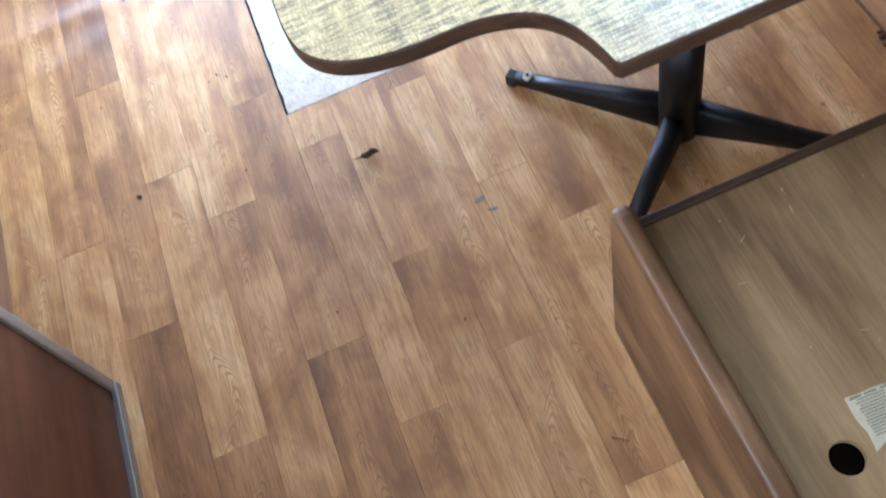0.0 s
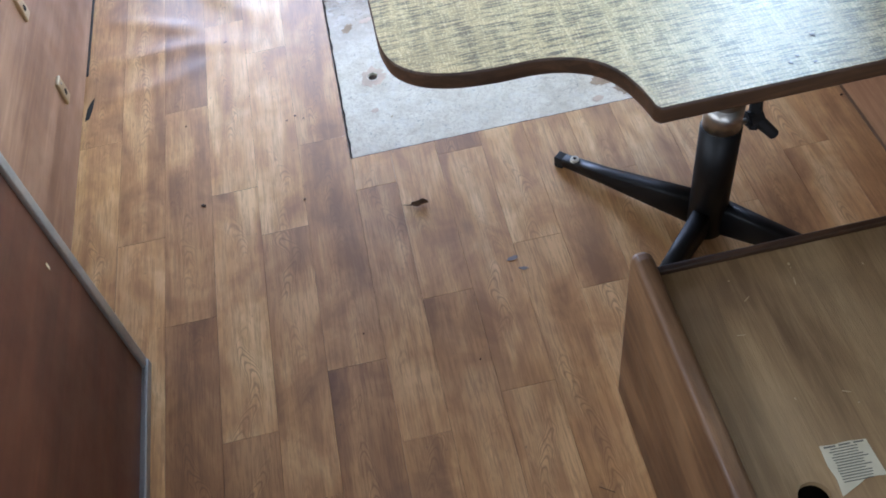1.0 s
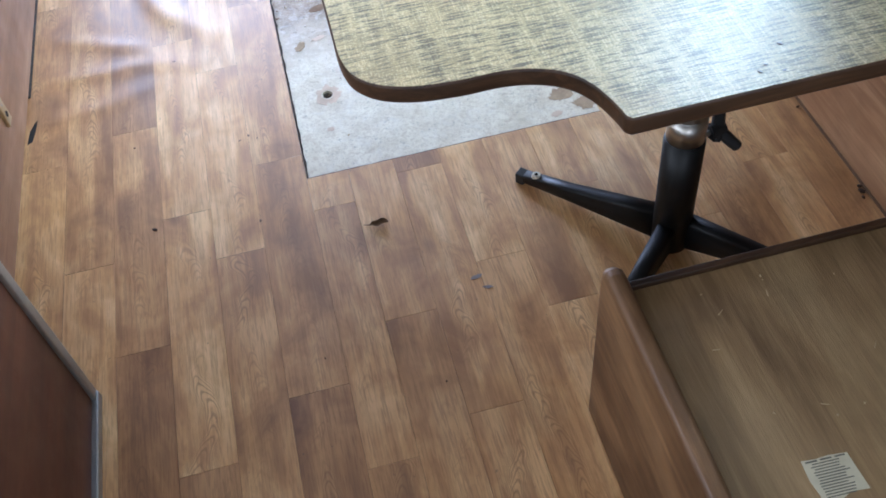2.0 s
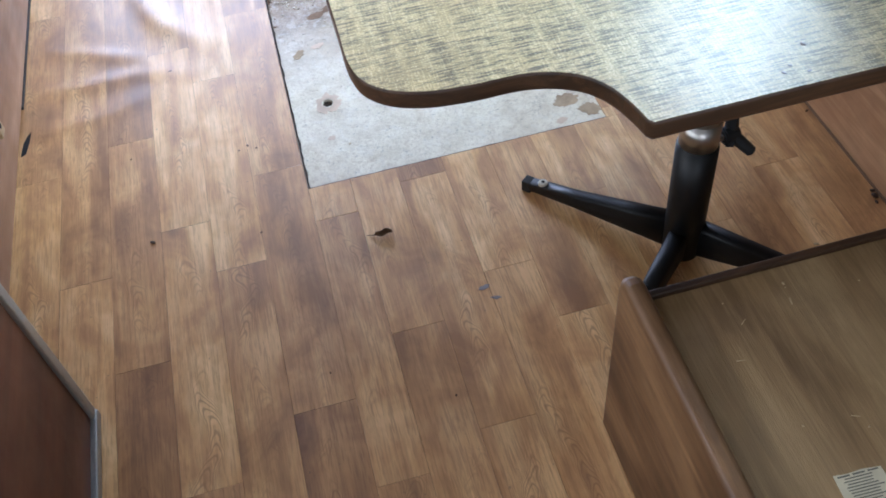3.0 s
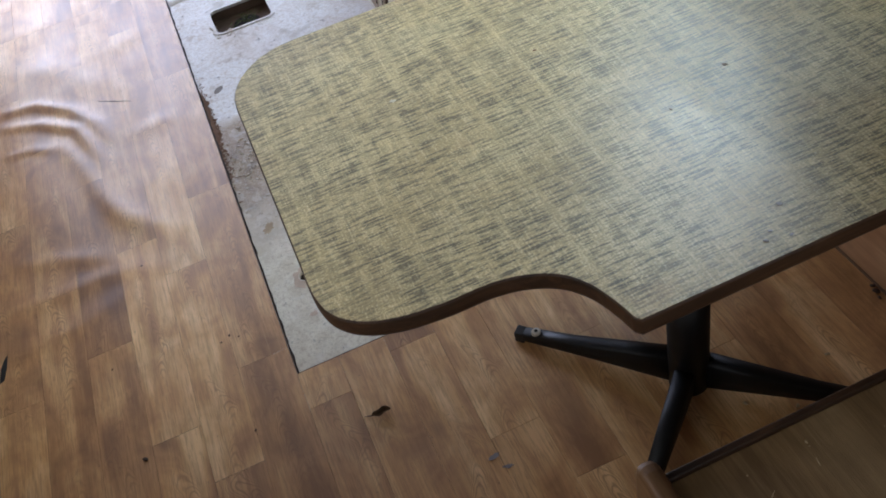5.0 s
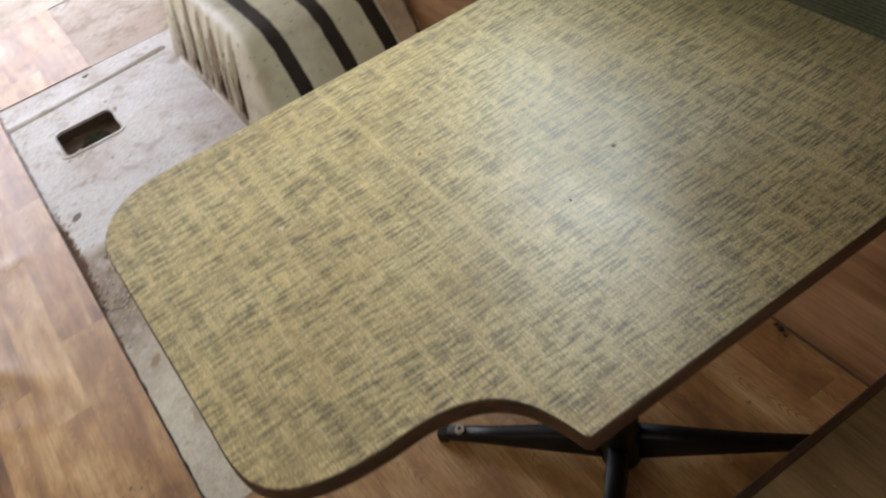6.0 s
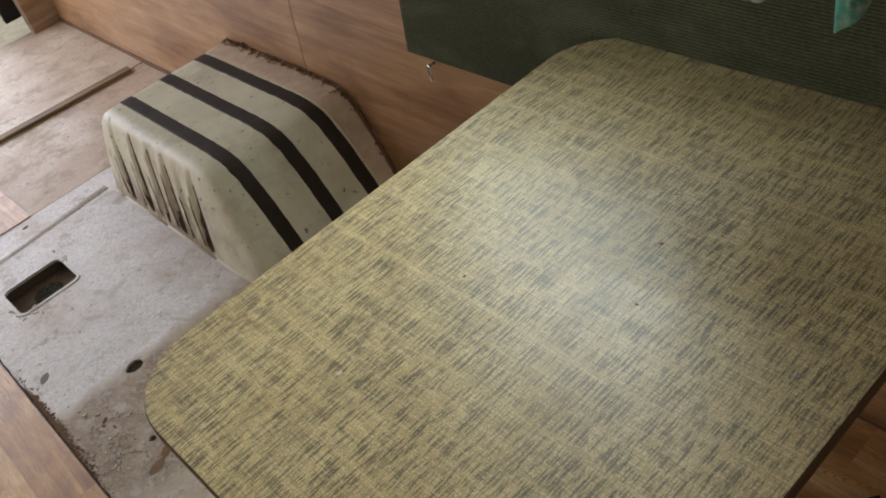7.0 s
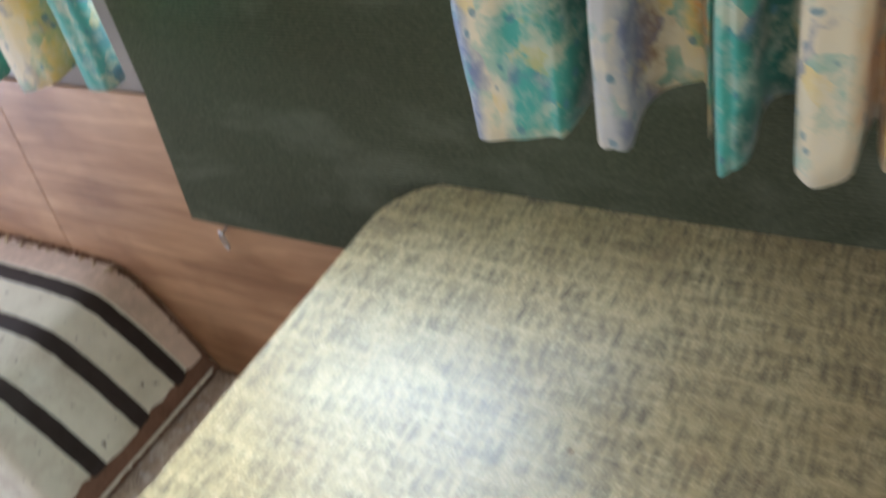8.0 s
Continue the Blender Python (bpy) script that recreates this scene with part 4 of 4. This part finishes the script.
for a, b in zip(line, line[1:]):
    tube(a, b, 0.007 + 0.004 * rng.random(), None, 7, bm=bm)
part("foot_strip", bm, "fringe", arch, "brown felt strip along the foot", True)
rows = []
for i in range(180):
    x = 1.005 + 0.50 * i / 179
    reach = 0.026 + 0.016 * noise.noise(Vector((x * 7, 2, 0))) + 0.004 * noise.noise(Vector((x * 30, 7, 0)))
    rows.append([(x, AY0 + 0.004 + reach * j / 4, arch_z(x, AY0 + 0.004 + reach * j / 4) + (0.0026 if j < 4 else -0.001)) for j in range(5)])
part("dirt_smear", sheet(rows), "fringe", arch, "brown dirt smeared along the foot", True)
rng = random.Random(21)
bm = bmesh.new()
for i in range(40):
    ya, yb = 2.0 + 0.985 * i / 40, 2.0 + 0.985 * (i + 1) / 40
    za, zb = (arch_z(1.53, min(max(q, AY0 + 0.001), AY1 - 0.001)) for q in (ya, yb))
    tube((wall_x(za) - 0.006, ya, max(0.003, za)), (wall_x(zb) - 0.006, yb, max(0.003, zb)), 0.0055 + 0.003 * rng.random(), None, 7, bm=bm)
for i in range(260):
    y = 2.0 + 0.99 * rng.random()
    z = arch_z(1.528, min(max(y, AY0 + 0.001), AY1 - 0.001))
    p = Vector((wall_x(z) - 0.004 - 0.014 * rng.random(), y, max(0.004, z + rng.uniform(-0.006, 0.012))))
    s = rng.uniform(0.002, 0.008)
    bmesh.ops.create_cube(bm, size=1, matrix=Matrix.Translation(p) @ Euler((rng.random() * 3, rng.random() * 3, rng.random() * 3)).to_matrix().to_4x4() @ Matrix.Diagonal((s * 0.7, s * 2.0, s * 0.45, 1)))
pale = bmesh.new()
for i in range(46):
    y = 2.18 + 0.80 * rng.random() ** 0.8
    z = arch_z(1.520, min(max(y, AY0 + 0.001), AY1 - 0.001))
    p = Vector((wall_x(z) - 0.008 - 0.020 * rng.random(), y, z + rng.uniform(0.0, 0.010)))
    s = rng.uniform(0.005, 0.014)
    bmesh.ops.create_cube(pale, size=1, matrix=Matrix.Translation(p) @ Euler((rng.uniform(-0.6, 0.6), rng.uniform(-0.6, 0.6), rng.random() * 3)).to_matrix().to_4x4() @ Matrix.Diagonal((s * 0.6, s * 1.7, s * 0.25, 1)))
tagged(part("frayed_lining", pale, "chip", arch, "pale torn lining along the wall"), kind="stuff")
tagged(part("frayed_edge", bm, "fringe", arch, "frayed brown edging against the wall"), kind="stuff")

# ---- corded mat on the wall, ring, curtains ----
mat = thing("corded_wall_mat", "dark green corded mat hung on the walnut wall", "wall mat")
pitch, z0, z1 = 0.0066, 0.505, 1.075
for i in range(int((z1 - z0) / pitch)):
    rows = []
    for f, d in ((0.0, -0.0004), (0.2, 0.0022), (0.5, 0.0032), (0.8, 0.0022), (1.0, -0.0004)):
        z = z0 + (i + f) * pitch
        rows.append([(wall_x(z) - 0.0035 - d - 0.0015 * math.sin(7 * y + 3 * z), y, z) for y in [-0.60 + 0.1366 * k for k in range(18)] + [1.862 - 0.02 * (z - z0)]])
    part("cord", sheet(rows), "green_cord", mat)
part("backing", wall_panel(-0.60, 1.855, 0.507, 0.80), "green_cord", mat)
bpy.data.objects["backing"].location.x = -0.0045

hook = thing("hanging_ring", "small chrome ring hanging from a staple on the wall", "ring", (wall_x(0.49) - 0.020, 1.769, 0.474))
bm = bmesh.new()
rows = []
for i in range(25):
    a = radians(15 * i)
    rows.append([((0.0180 + 0.0032 * math.cos(radians(45 * j))) * math.sin(a) * 0.35 + 0.0030 * math.sin(radians(45 * j)), (0.0180 + 0.0032 * math.cos(radians(45 * j))) * math.sin(a) * 0.9, (0.0225 + 0.0032 * math.cos(radians(45 * j))) * math.cos(a)) for j in range(9)])
part("ring", sheet(rows, bm), "chrome", hook, smooth=True)
part("staple", tube((0.026, 0.0, 0.020), (-0.003, 0, 0.018), 0.0025, None, 10), "chrome", hook)


def curtain(name, folds, top_z, words, seed, lean=0.0):
    """Hanging cotton: folds are (y, x, lower edge)."""
    ob = thing(name, words, "curtain", group="van curtains")
    line = spline(folds, 5)
    rows = []
    for i in range(19):
        f = i / 18
        row = []
        for k, p in enumerate(line):
            y, x, low = p
            low += 0.024
            z = low + (top_z - low) * f
            mid = 1.452
            squeeze = 1 - 0.25 * f
            y -= lean * max(0.0, z - 1.12) * min(1.0, max(0.0, (y - 0.45) / 0.5))
            wave = 0.006 * noise.noise(Vector((k * 0.35, f * 3, seed)))
            row.append((mid + (x - mid) * squeeze + wave + 0.035 * f, y + 0.008 * noise.noise(Vector((k * 0.2, f * 2.2, seed + 9))) * (1 - f), z))
        rows.append(row)
    cloth = part("cloth", sheet(rows), "print", ob, smooth=True)
    thick = cloth.modifiers.new("thickness", "SOLIDIFY")
    thick.thickness = 0.0016
    return ob


curtain("curtain", [(0.962, 1.425, 0.922), (0.950, 1.405, 0.921), (0.900, 1.398, 0.930), (0.850, 1.398, 0.941), (0.820, 1.404, 0.948), (0.803, 1.455, 0.975), (0.788, 1.46, 0.972), (0.782, 1.405, 0.938), (0.760, 1.396, 0.937), (0.738, 1.402, 0.940), (0.726, 1.455, 0.975), (0.690, 1.475, 0.985), (0.668, 1.470, 0.985), (0.652, 1.425, 0.945), (0.646, 1.440, 0.96), (0.640, 1.405, 0.912), (0.624, 1.396, 0.922), (0.606, 1.402, 0.935), (0.598, 1.455, 0.975), (0.572, 1.475, 0.982), (0.560, 1.455, 0.97), (0.553, 1.402, 0.928), (0.530, 1.392, 0.918), (0.494, 1.398, 0.942), (0.484, 1.46, 0.97), (0.474, 1.42, 0.945), (0.455, 1.405, 0.938), (0.425, 1.43, 0.955), (0.398, 1.465, 0.99), (0.384, 1.405, 0.965), (0.350, 1.396, 0.965), (0.320, 1.41, 0.97), (0.305, 1.46, 0.98), (0.28, 1.40, 0.97), (0.24, 1.40, 0.97)], 1.70, "cotton curtain with teal, yellow and navy watercolour print", 2, 0.12)
curtain("curtain", [(1.642, 1.425, 0.946), (1.655, 1.402, 0.938), (1.690, 1.398, 0.934), (1.720, 1.404, 0.935), (1.732, 1.455, 0.965), (1.752, 1.465, 0.97), (1.775, 1.43, 0.955), (1.800, 1.404, 0.940), (1.850, 1.396, 0.925), (1.900, 1.398, 0.912), (1.935, 1.41, 0.910), (1.955, 1.45, 0.93), (1.985, 1.46, 0.935), (2.020, 1.42, 0.91), (2.07, 1.40, 0.90), (2.11, 1.42, 0.91)], 1.70, "cotton curtain with watercolour print gathered beside the window", 5)
rail = thing("curtain_rail", "thin steel curtain rail above the side windows", "curtain rail")
part("rod", tube((1.487, 0.15, 1.697), (1.487, 2.2, 1.697), 0.006, None, 12), "chrome", rail)
for y in (0.18, 1.3, 2.18):
    part("bracket", tube((1.487, y, 1.697), (wall_x(1.70) + 0.02, y, 1.71), 0.005, None, 8), "chrome", rail)

# ---- small things ----
scrap = thing("dry_scrap", "curled dry brown scrap lying on the vinyl floor", "scrap", (0.474, 0.930, 0.0))
rows = []
for i in range(15):
    f = i / 14 - 0.5
    w = 0.0065 * (1 - (2 * f) ** 2) ** 0.5 + 0.001
    rows.append([(0.040 * f, w * math.cos(radians(a)) + 0.002 * math.sin(9 * f), 0.0035 + 0.006 * abs(f) + w * 0.75 * (1 + math.sin(radians(a)))) for a in range(150, 425, 25)])
part("husk", sheet(rows), "leaf", scrap, smooth=True)
part("stalk", tube((-0.018, 0.002, 0.004), (-0.036, 0.009, 0.002), 0.0016, 0.0007, 8), "leaf", scrap)
for x, y, rx, ry, turn, seed in ((0.641, 0.726, 0.013, 0.0055, 8, 1), (0.657, 0.694, 0.010, 0.004, -14, 2)):
    mark = part("paint_scuff", outline_plate(ring_points(0, 0, rx, ry, 16, 0.25, seed), 0.0, 0.0006), "scuff")
    mark.matrix_world = pose(x, y, 0.0006, 0, 0, turn)
    tagged(mark, "small grey paint smear on the vinyl floor", "paint mark")
mark = part("dark_gouge", outline_plate([(-0.010, -0.045), (0.002, -0.038), (0.009, 0.0), (0.012, 0.042), (0.004, 0.030), (-0.006, 0.002)], 0.0, 0.0007), "hole")
mark.matrix_world = pose(-0.316, 1.505, 0.0006, 0, 0, 0)
tagged(mark, "dark gouge in the vinyl beside the cabinet foot", "floor damage")

mark = part("scratch", outline_plate([(-0.060, -0.001), (0.0, -0.0022), (0.062, -0.0004), (0.062, 0.0006), (0.0, 0.0012), (-0.060, 0.0006)], 0.0, 0.0006), "hole")
mark.matrix_world = pose(0.079, 2.483, 0.0006, 0, 0, -34)
tagged(mark, "long thin dark scratch in the vinyl floor", "scratch")

twig = part("thread", tube((0, 0, 0.0012), (0.026, -0.012, 0.0012), 0.0011, 0.0006, 6), "leaf")
twig.matrix_world = pose(0.668, 0.190, 0, 0, 0, -10)
tagged(twig, "short dark dry stalk on the vinyl floor", "stalk")

rng = random.Random(40)


def crumb(name, words, category, x, y, z, size, material, flat=0.4, group=""):
    bm = bmesh.new()
    bmesh.ops.create_icosphere(bm, subdivisions=2, radius=size)
    for v in bm.verts:
        v.co = Vector((v.co.x * 1.5, v.co.y, (v.co.z + size) * flat)) * (1 + 0.35 * noise.noise(v.co * (1.4 / size) + Vector((x * 40, y * 40, 0))))
    ob = part(name, bm, material, smooth=True)
    ob.matrix_world = pose(x, y, z, 0, 0, rng.uniform(0, 360))
    return tagged(ob, words, category, group)


for x, y, size, m in ((0.682, 0.966, 0.0042, "piping"), (1.140, 0.745, 0.003, "fringe"), (0.926, 0.952, 0.0026, "fringe"), (1.022, 0.701, 0.0032, "leaf"), (1.254, 1.158, 0.0030, "leaf"), (1.303, 0.984, 0.0022, "leaf"), (1.296, 0.972, 0.0020, "leaf"), (1.031, 0.465, 0.0030, "scuff"), (0.981, 0.421, 0.0026, "scuff"), (0.995, 0.432, 0.0020, "scuff"), (1.012, 0.414, 0.0022, "scuff")):
    crumb("crumb", "small dried crumb stuck to the laminate tabletop", "crumb", x, y, TZ, size * (0.6 if m == "leaf" else 0.9), m, 0.25, "crumbs on the table")
for i in range(9):
    crumb("bench_crumb", "pale crumb on the dusty bench lid", "crumb", 0.86 + 0.28 * rng.random(), 0.05 + 0.26 * rng.random(), 0.395, rng.uniform(0.0009, 0.0019), "chip", 0.5, "crumbs on the bench")
for x, y in ((1.12, 0.60), (1.125, 0.64), (1.20, 0.55), (0.98, 0.61), (1.32, 0.62)):
    crumb("floor_crumb", "pale crumb on the floor by the table leg", "crumb", x, y, 0.0, 0.0035, "chip", 0.5, "crumbs on the floor")
for x, y, size in ((1.499, 0.700, 0.0055), (1.503, 0.716, 0.004), (1.494, 0.684, 0.0032), (1.499, 0.985, 0.003)):
    crumb("dirt_clump", "brown clump of dirt at the foot of the wall", "dirt", x, y, 0.0, size, "crease", 0.7, "dirt clumps by the wall")
for x, y, turn in ((0.905, 0.262, 25), (0.985, 0.275, 70), (0.872, 0.205, -20), (1.085, 0.150, 40), (0.972, 0.085, -35)):
    chip = part("dry_stalk", tube((-0.005, 0, 0.0008), (0.006, 0.002, 0.0013), 0.0009, 0.0005, 6), "chip")
    chip.matrix_world = pose(x, y, 0.395, 0, 0, turn)
    tagged(chip, "pale dry stalk lying on the dusty bench lid", "stalk", "stalks on the bench")
for x, y, size in ((0.197, 1.302, 0.0022), (0.219, 1.313, 0.0026), (0.239, 1.298, 0.0020), (0.054, 1.667, 0.0034), (0.216, 1.024, 0.0024), (-0.021, 1.072, 0.0045), (0.30, 0.62, 0.0018), (0.52, 0.50, 0.0018), (-0.06, 1.36, 0.0022)):
    crumb("floor_speck", "small dark speck of dirt on the vinyl floor", "speck", x, y, 0.0, size, "crease", 0.3, "specks on the floor")
for i in range(34):
    near = i < 16
    x, y = (rng.gauss(0.445, 0.035), rng.gauss(1.945, 0.075)) if near else (0.36 + 0.25 * rng.random(), 1.15 + 1.25 * rng.random())
    chip = part("wood_chip", block(-0.5, 0.5, -0.5, 0.5, 0, 1, 0.12, 1), "chip" if rng.random() < 0.6 else "leaf")
    s = rng.uniform(0.006, 0.020) if near else rng.uniform(0.003, 0.008)
    chip.matrix_world = pose(max(0.352, x), y, BOARD, rng.uniform(-8, 8), rng.uniform(-8, 8), rng.uniform(0, 360)) @ Matrix.Diagonal((s, s * rng.uniform(0.25, 0.5), s * 0.16, 1))
    tagged(chip, "splinter of pale wood on the worn floor board", "wood chip", "wood chips on the board")

# ---- vinyl planks, cut round the board ----
W = 0.1085
JOINTS = {-7: 0.5, -6: 0.9, -5: 0.7, -4: 0.62, -3: 1.355, -2: 1.00, -1: 0.745, 0: 0.442, 1: 0.943, 2: 0.550, 3: 0.362, 4: 0.672, 5: 0.419, 6: 0.765, 7: 0.612, 8: 0.91, 9: 0.50, 10: 0.74, 11: 0.40, 12: 0.86, 13: 0.55}
# Columns 5 to 7 are set lighter beside the bench, offsetting dim light.
TONES = {(-1, -1): 2, (-1, 0): 1, (0, -1): 2, (0, 0): 0, (1, -1): 1, (1, 0): 0, (2, -1): 2, (2, 0): 1, (3, 0): 1, (3, 1): 0, (3, -1): 1, (4, -1): 1, (4, 0): 0, (5, -1): 1, (5, 0): 0, (5, 1): 2, (6, -1): 1, (6, 0): 0, (-2, -1): 0, (-2, 0): 1, (7, 0): 1, (7, -1): 0, (-3, -1): 0, (2, 1): 1, (-1, 1): 2}
CUT = 0.337
AREAS = [(LEFT, CUT, FRONT, 3.145), (CUT, RIGHT + 0.004, FRONT, 1.122), (1.06, RIGHT + 0.004, 1.122, 1.42), (LEFT, 0.705, 3.145, 3.765), (LX, LEFT, 3.08, 3.765)]


def seam_x(k):
    """Seams between the printed planks; one of them runs on into the cut edge beside the board."""
    if k == 3:
        return CUT
    return k * W + (0.003 * max(k, -3) - 0.002 if k < 0 else -0.002 if k == 0 else 0.0)


# ridge lines of the buckled sheet: height, half width, points
RIDGES = [
    (0.011, 0.024, ((-0.31, 2.655), (-0.17, 2.630), (-0.062, 2.525), (0.012, 2.390), (0.052, 2.260))),
    (0.009, 0.022, ((-0.31, 2.575), (-0.158, 2.505), (-0.048, 2.400), (-0.018, 2.290), (0.012, 2.170))),
    (0.004, 0.018, ((-0.31, 2.40), (-0.20, 2.385), (-0.13, 2.33))),
    (0.003, 0.050, ((0.02, 2.14), (0.05, 1.93), (0.11, 1.79), (0.20, 1.70))),
    (0.004, 0.060, ((-0.20, 2.86), (0.0, 2.80), (0.22, 2.86))),
    (0.0025, 0.035, ((0.10, 2.26), (0.19, 2.28), (0.27, 2.25))),
    (0.0035, 0.030, ((-0.30, 1.69), (-0.133, 1.68), (-0.036, 1.687), (0.132, 1.63))),
    (0.0030, 0.028, ((-0.27, 1.872), (-0.144, 1.813), (-0.054, 1.77), (0.03, 1.70))),
    (0.0025, 0.030, ((-0.30, 1.52), (-0.10, 1.545), (0.03, 1.61))),
    (0.0030, 0.035, ((-0.03, 2.05), (0.044, 1.87), (0.122, 1.84))),
    (0.0032, 0.026, ((-0.18, 2.39), (-0.099, 2.328), (-0.053, 2.20), (-0.015, 2.05), (0.026, 1.92), (0.091, 1.815), (0.193, 1.762))),
    (0.0030, 0.050, ((-0.15, 2.875), (0.025, 2.655), (0.185, 2.422))),
]


def ripple(x, y):
    """Where the loose vinyl has buckled."""
    z = 0.0
    for height, width, line in RIDGES:
        best = None
        for k, (a, c) in enumerate(zip(line, line[1:])):
            dx, dy = c[0] - a[0], c[1] - a[1]
            f = min(1.0, max(0.0, ((x - a[0]) * dx + (y - a[1]) * dy) / (dx * dx + dy * dy)))
            d = math.hypot(x - a[0] - f * dx, y - a[1] - f * dy)
            if best is None or d < best[0]:
                best = (d, (k + f) / (len(line) - 1))
        if best[0] < 3 * width:
            z += height * math.exp(-(best[0] / width) ** 2) * min(1.0, 0.15 + 2.6 * best[1]) ** 0.5 * min(1.0, 0.1 + 2.4 * (1 - best[1]))
    return z * min(1.0, max(0.0, (0.335 - x) / 0.05)) * min(1.0, max(0.0, (x - LEFT - 0.012) / 0.05))


def plank_bm(x0, x1, y0, y1):
    """A thin plank with eased edges; fine where the sheet is buckled."""
    loose = x0 < 0.33 and y1 > 1.15 and y0 < 3.0
    e = 0.0006
    xs = [x0 + e * 0.35, x0 + e] + ([x0 + (x1 - x0) * i / 9 for i in range(1, 9)] if loose else []) + [x1 - e, x1 - e * 0.35]
    steps = max(2, int((y1 - y0) / 0.013)) if loose else 1
    ys = [y0 + e * 0.35, y0 + e] + [y0 + (y1 - y0) * i / steps for i in range(1, steps)] + [y1 - e, y1 - e * 0.35]
    bm = bmesh.new()
    rows = []
    for j, y in enumerate(ys):
        rim = j in (0, len(ys) - 1)
        rows.append([(x, y, (ripple(x, y) if loose else 0.0) - (0.0005 if not loose and (rim or i in (0, len(xs) - 1)) else 0.0)) for i, x in enumerate(xs)])
    sheet(rows, bm)
    if loose:
        return bm
    skirt = bmesh.ops.extrude_edge_only(bm, edges=[ed for ed in bm.edges if ed.is_boundary])["geom"]
    for v in skirt:
        if isinstance(v, bmesh.types.BMVert):
            v.co.z -= 0.0034
    return bm


shared = {}
rng = random.Random(5)
for k in range(-7, 14):
    x0, x1 = seam_x(k), seam_x(k + 1)
    for row in range(-6, 8):
        length = 0.678 if k < 0 else 0.655
        y0, y1 = JOINTS[k] + row * length, JOINTS[k] + (row + 1) * length
        # Columns beneath the table lean to light tones, to lift the dim floor.
        tone = TONES.get((k, row), rng.choice((0, 0, 0, 1) if k > 6 else (0, 0, 1, 1)))
        for ax0, ax1, ay0, ay1 in AREAS:
            cx0, cx1, cy0, cy1 = max(x0, ax0), min(x1, ax1), max(y0, ay0), min(y1, ay1)
            if cx1 - cx0 < 0.004 or cy1 - cy0 < 0.004:
                continue
            loose = cx0 < 0.33 and cy1 > 1.15 and cy0 < 3.0
            size = (round(cx1 - cx0, 4), round(cy1 - cy0, 4), tone)
            if loose or size not in shared:
                if loose:
                    bm = plank_bm(cx0, cx1, cy0, cy1)
                    bmesh.ops.translate(bm, verts=bm.verts, vec=(-cx0, -cy0, 0))
                else:
                    bm = plank_bm(0, size[0], 5, 5 + size[1])
                    bmesh.ops.translate(bm, verts=bm.verts, vec=(0, -5, 0))
                data = mesh_of("plank", bm, ("vinyl_light", "vinyl_mid", "vinyl_dark")[tone], loose)
                if not loose:
                    shared[size] = data
            else:
                data = shared[size]
            plank = new("plank", data)
            plank.parent = floor
            plank.location = (cx0, cy0, 0.0)
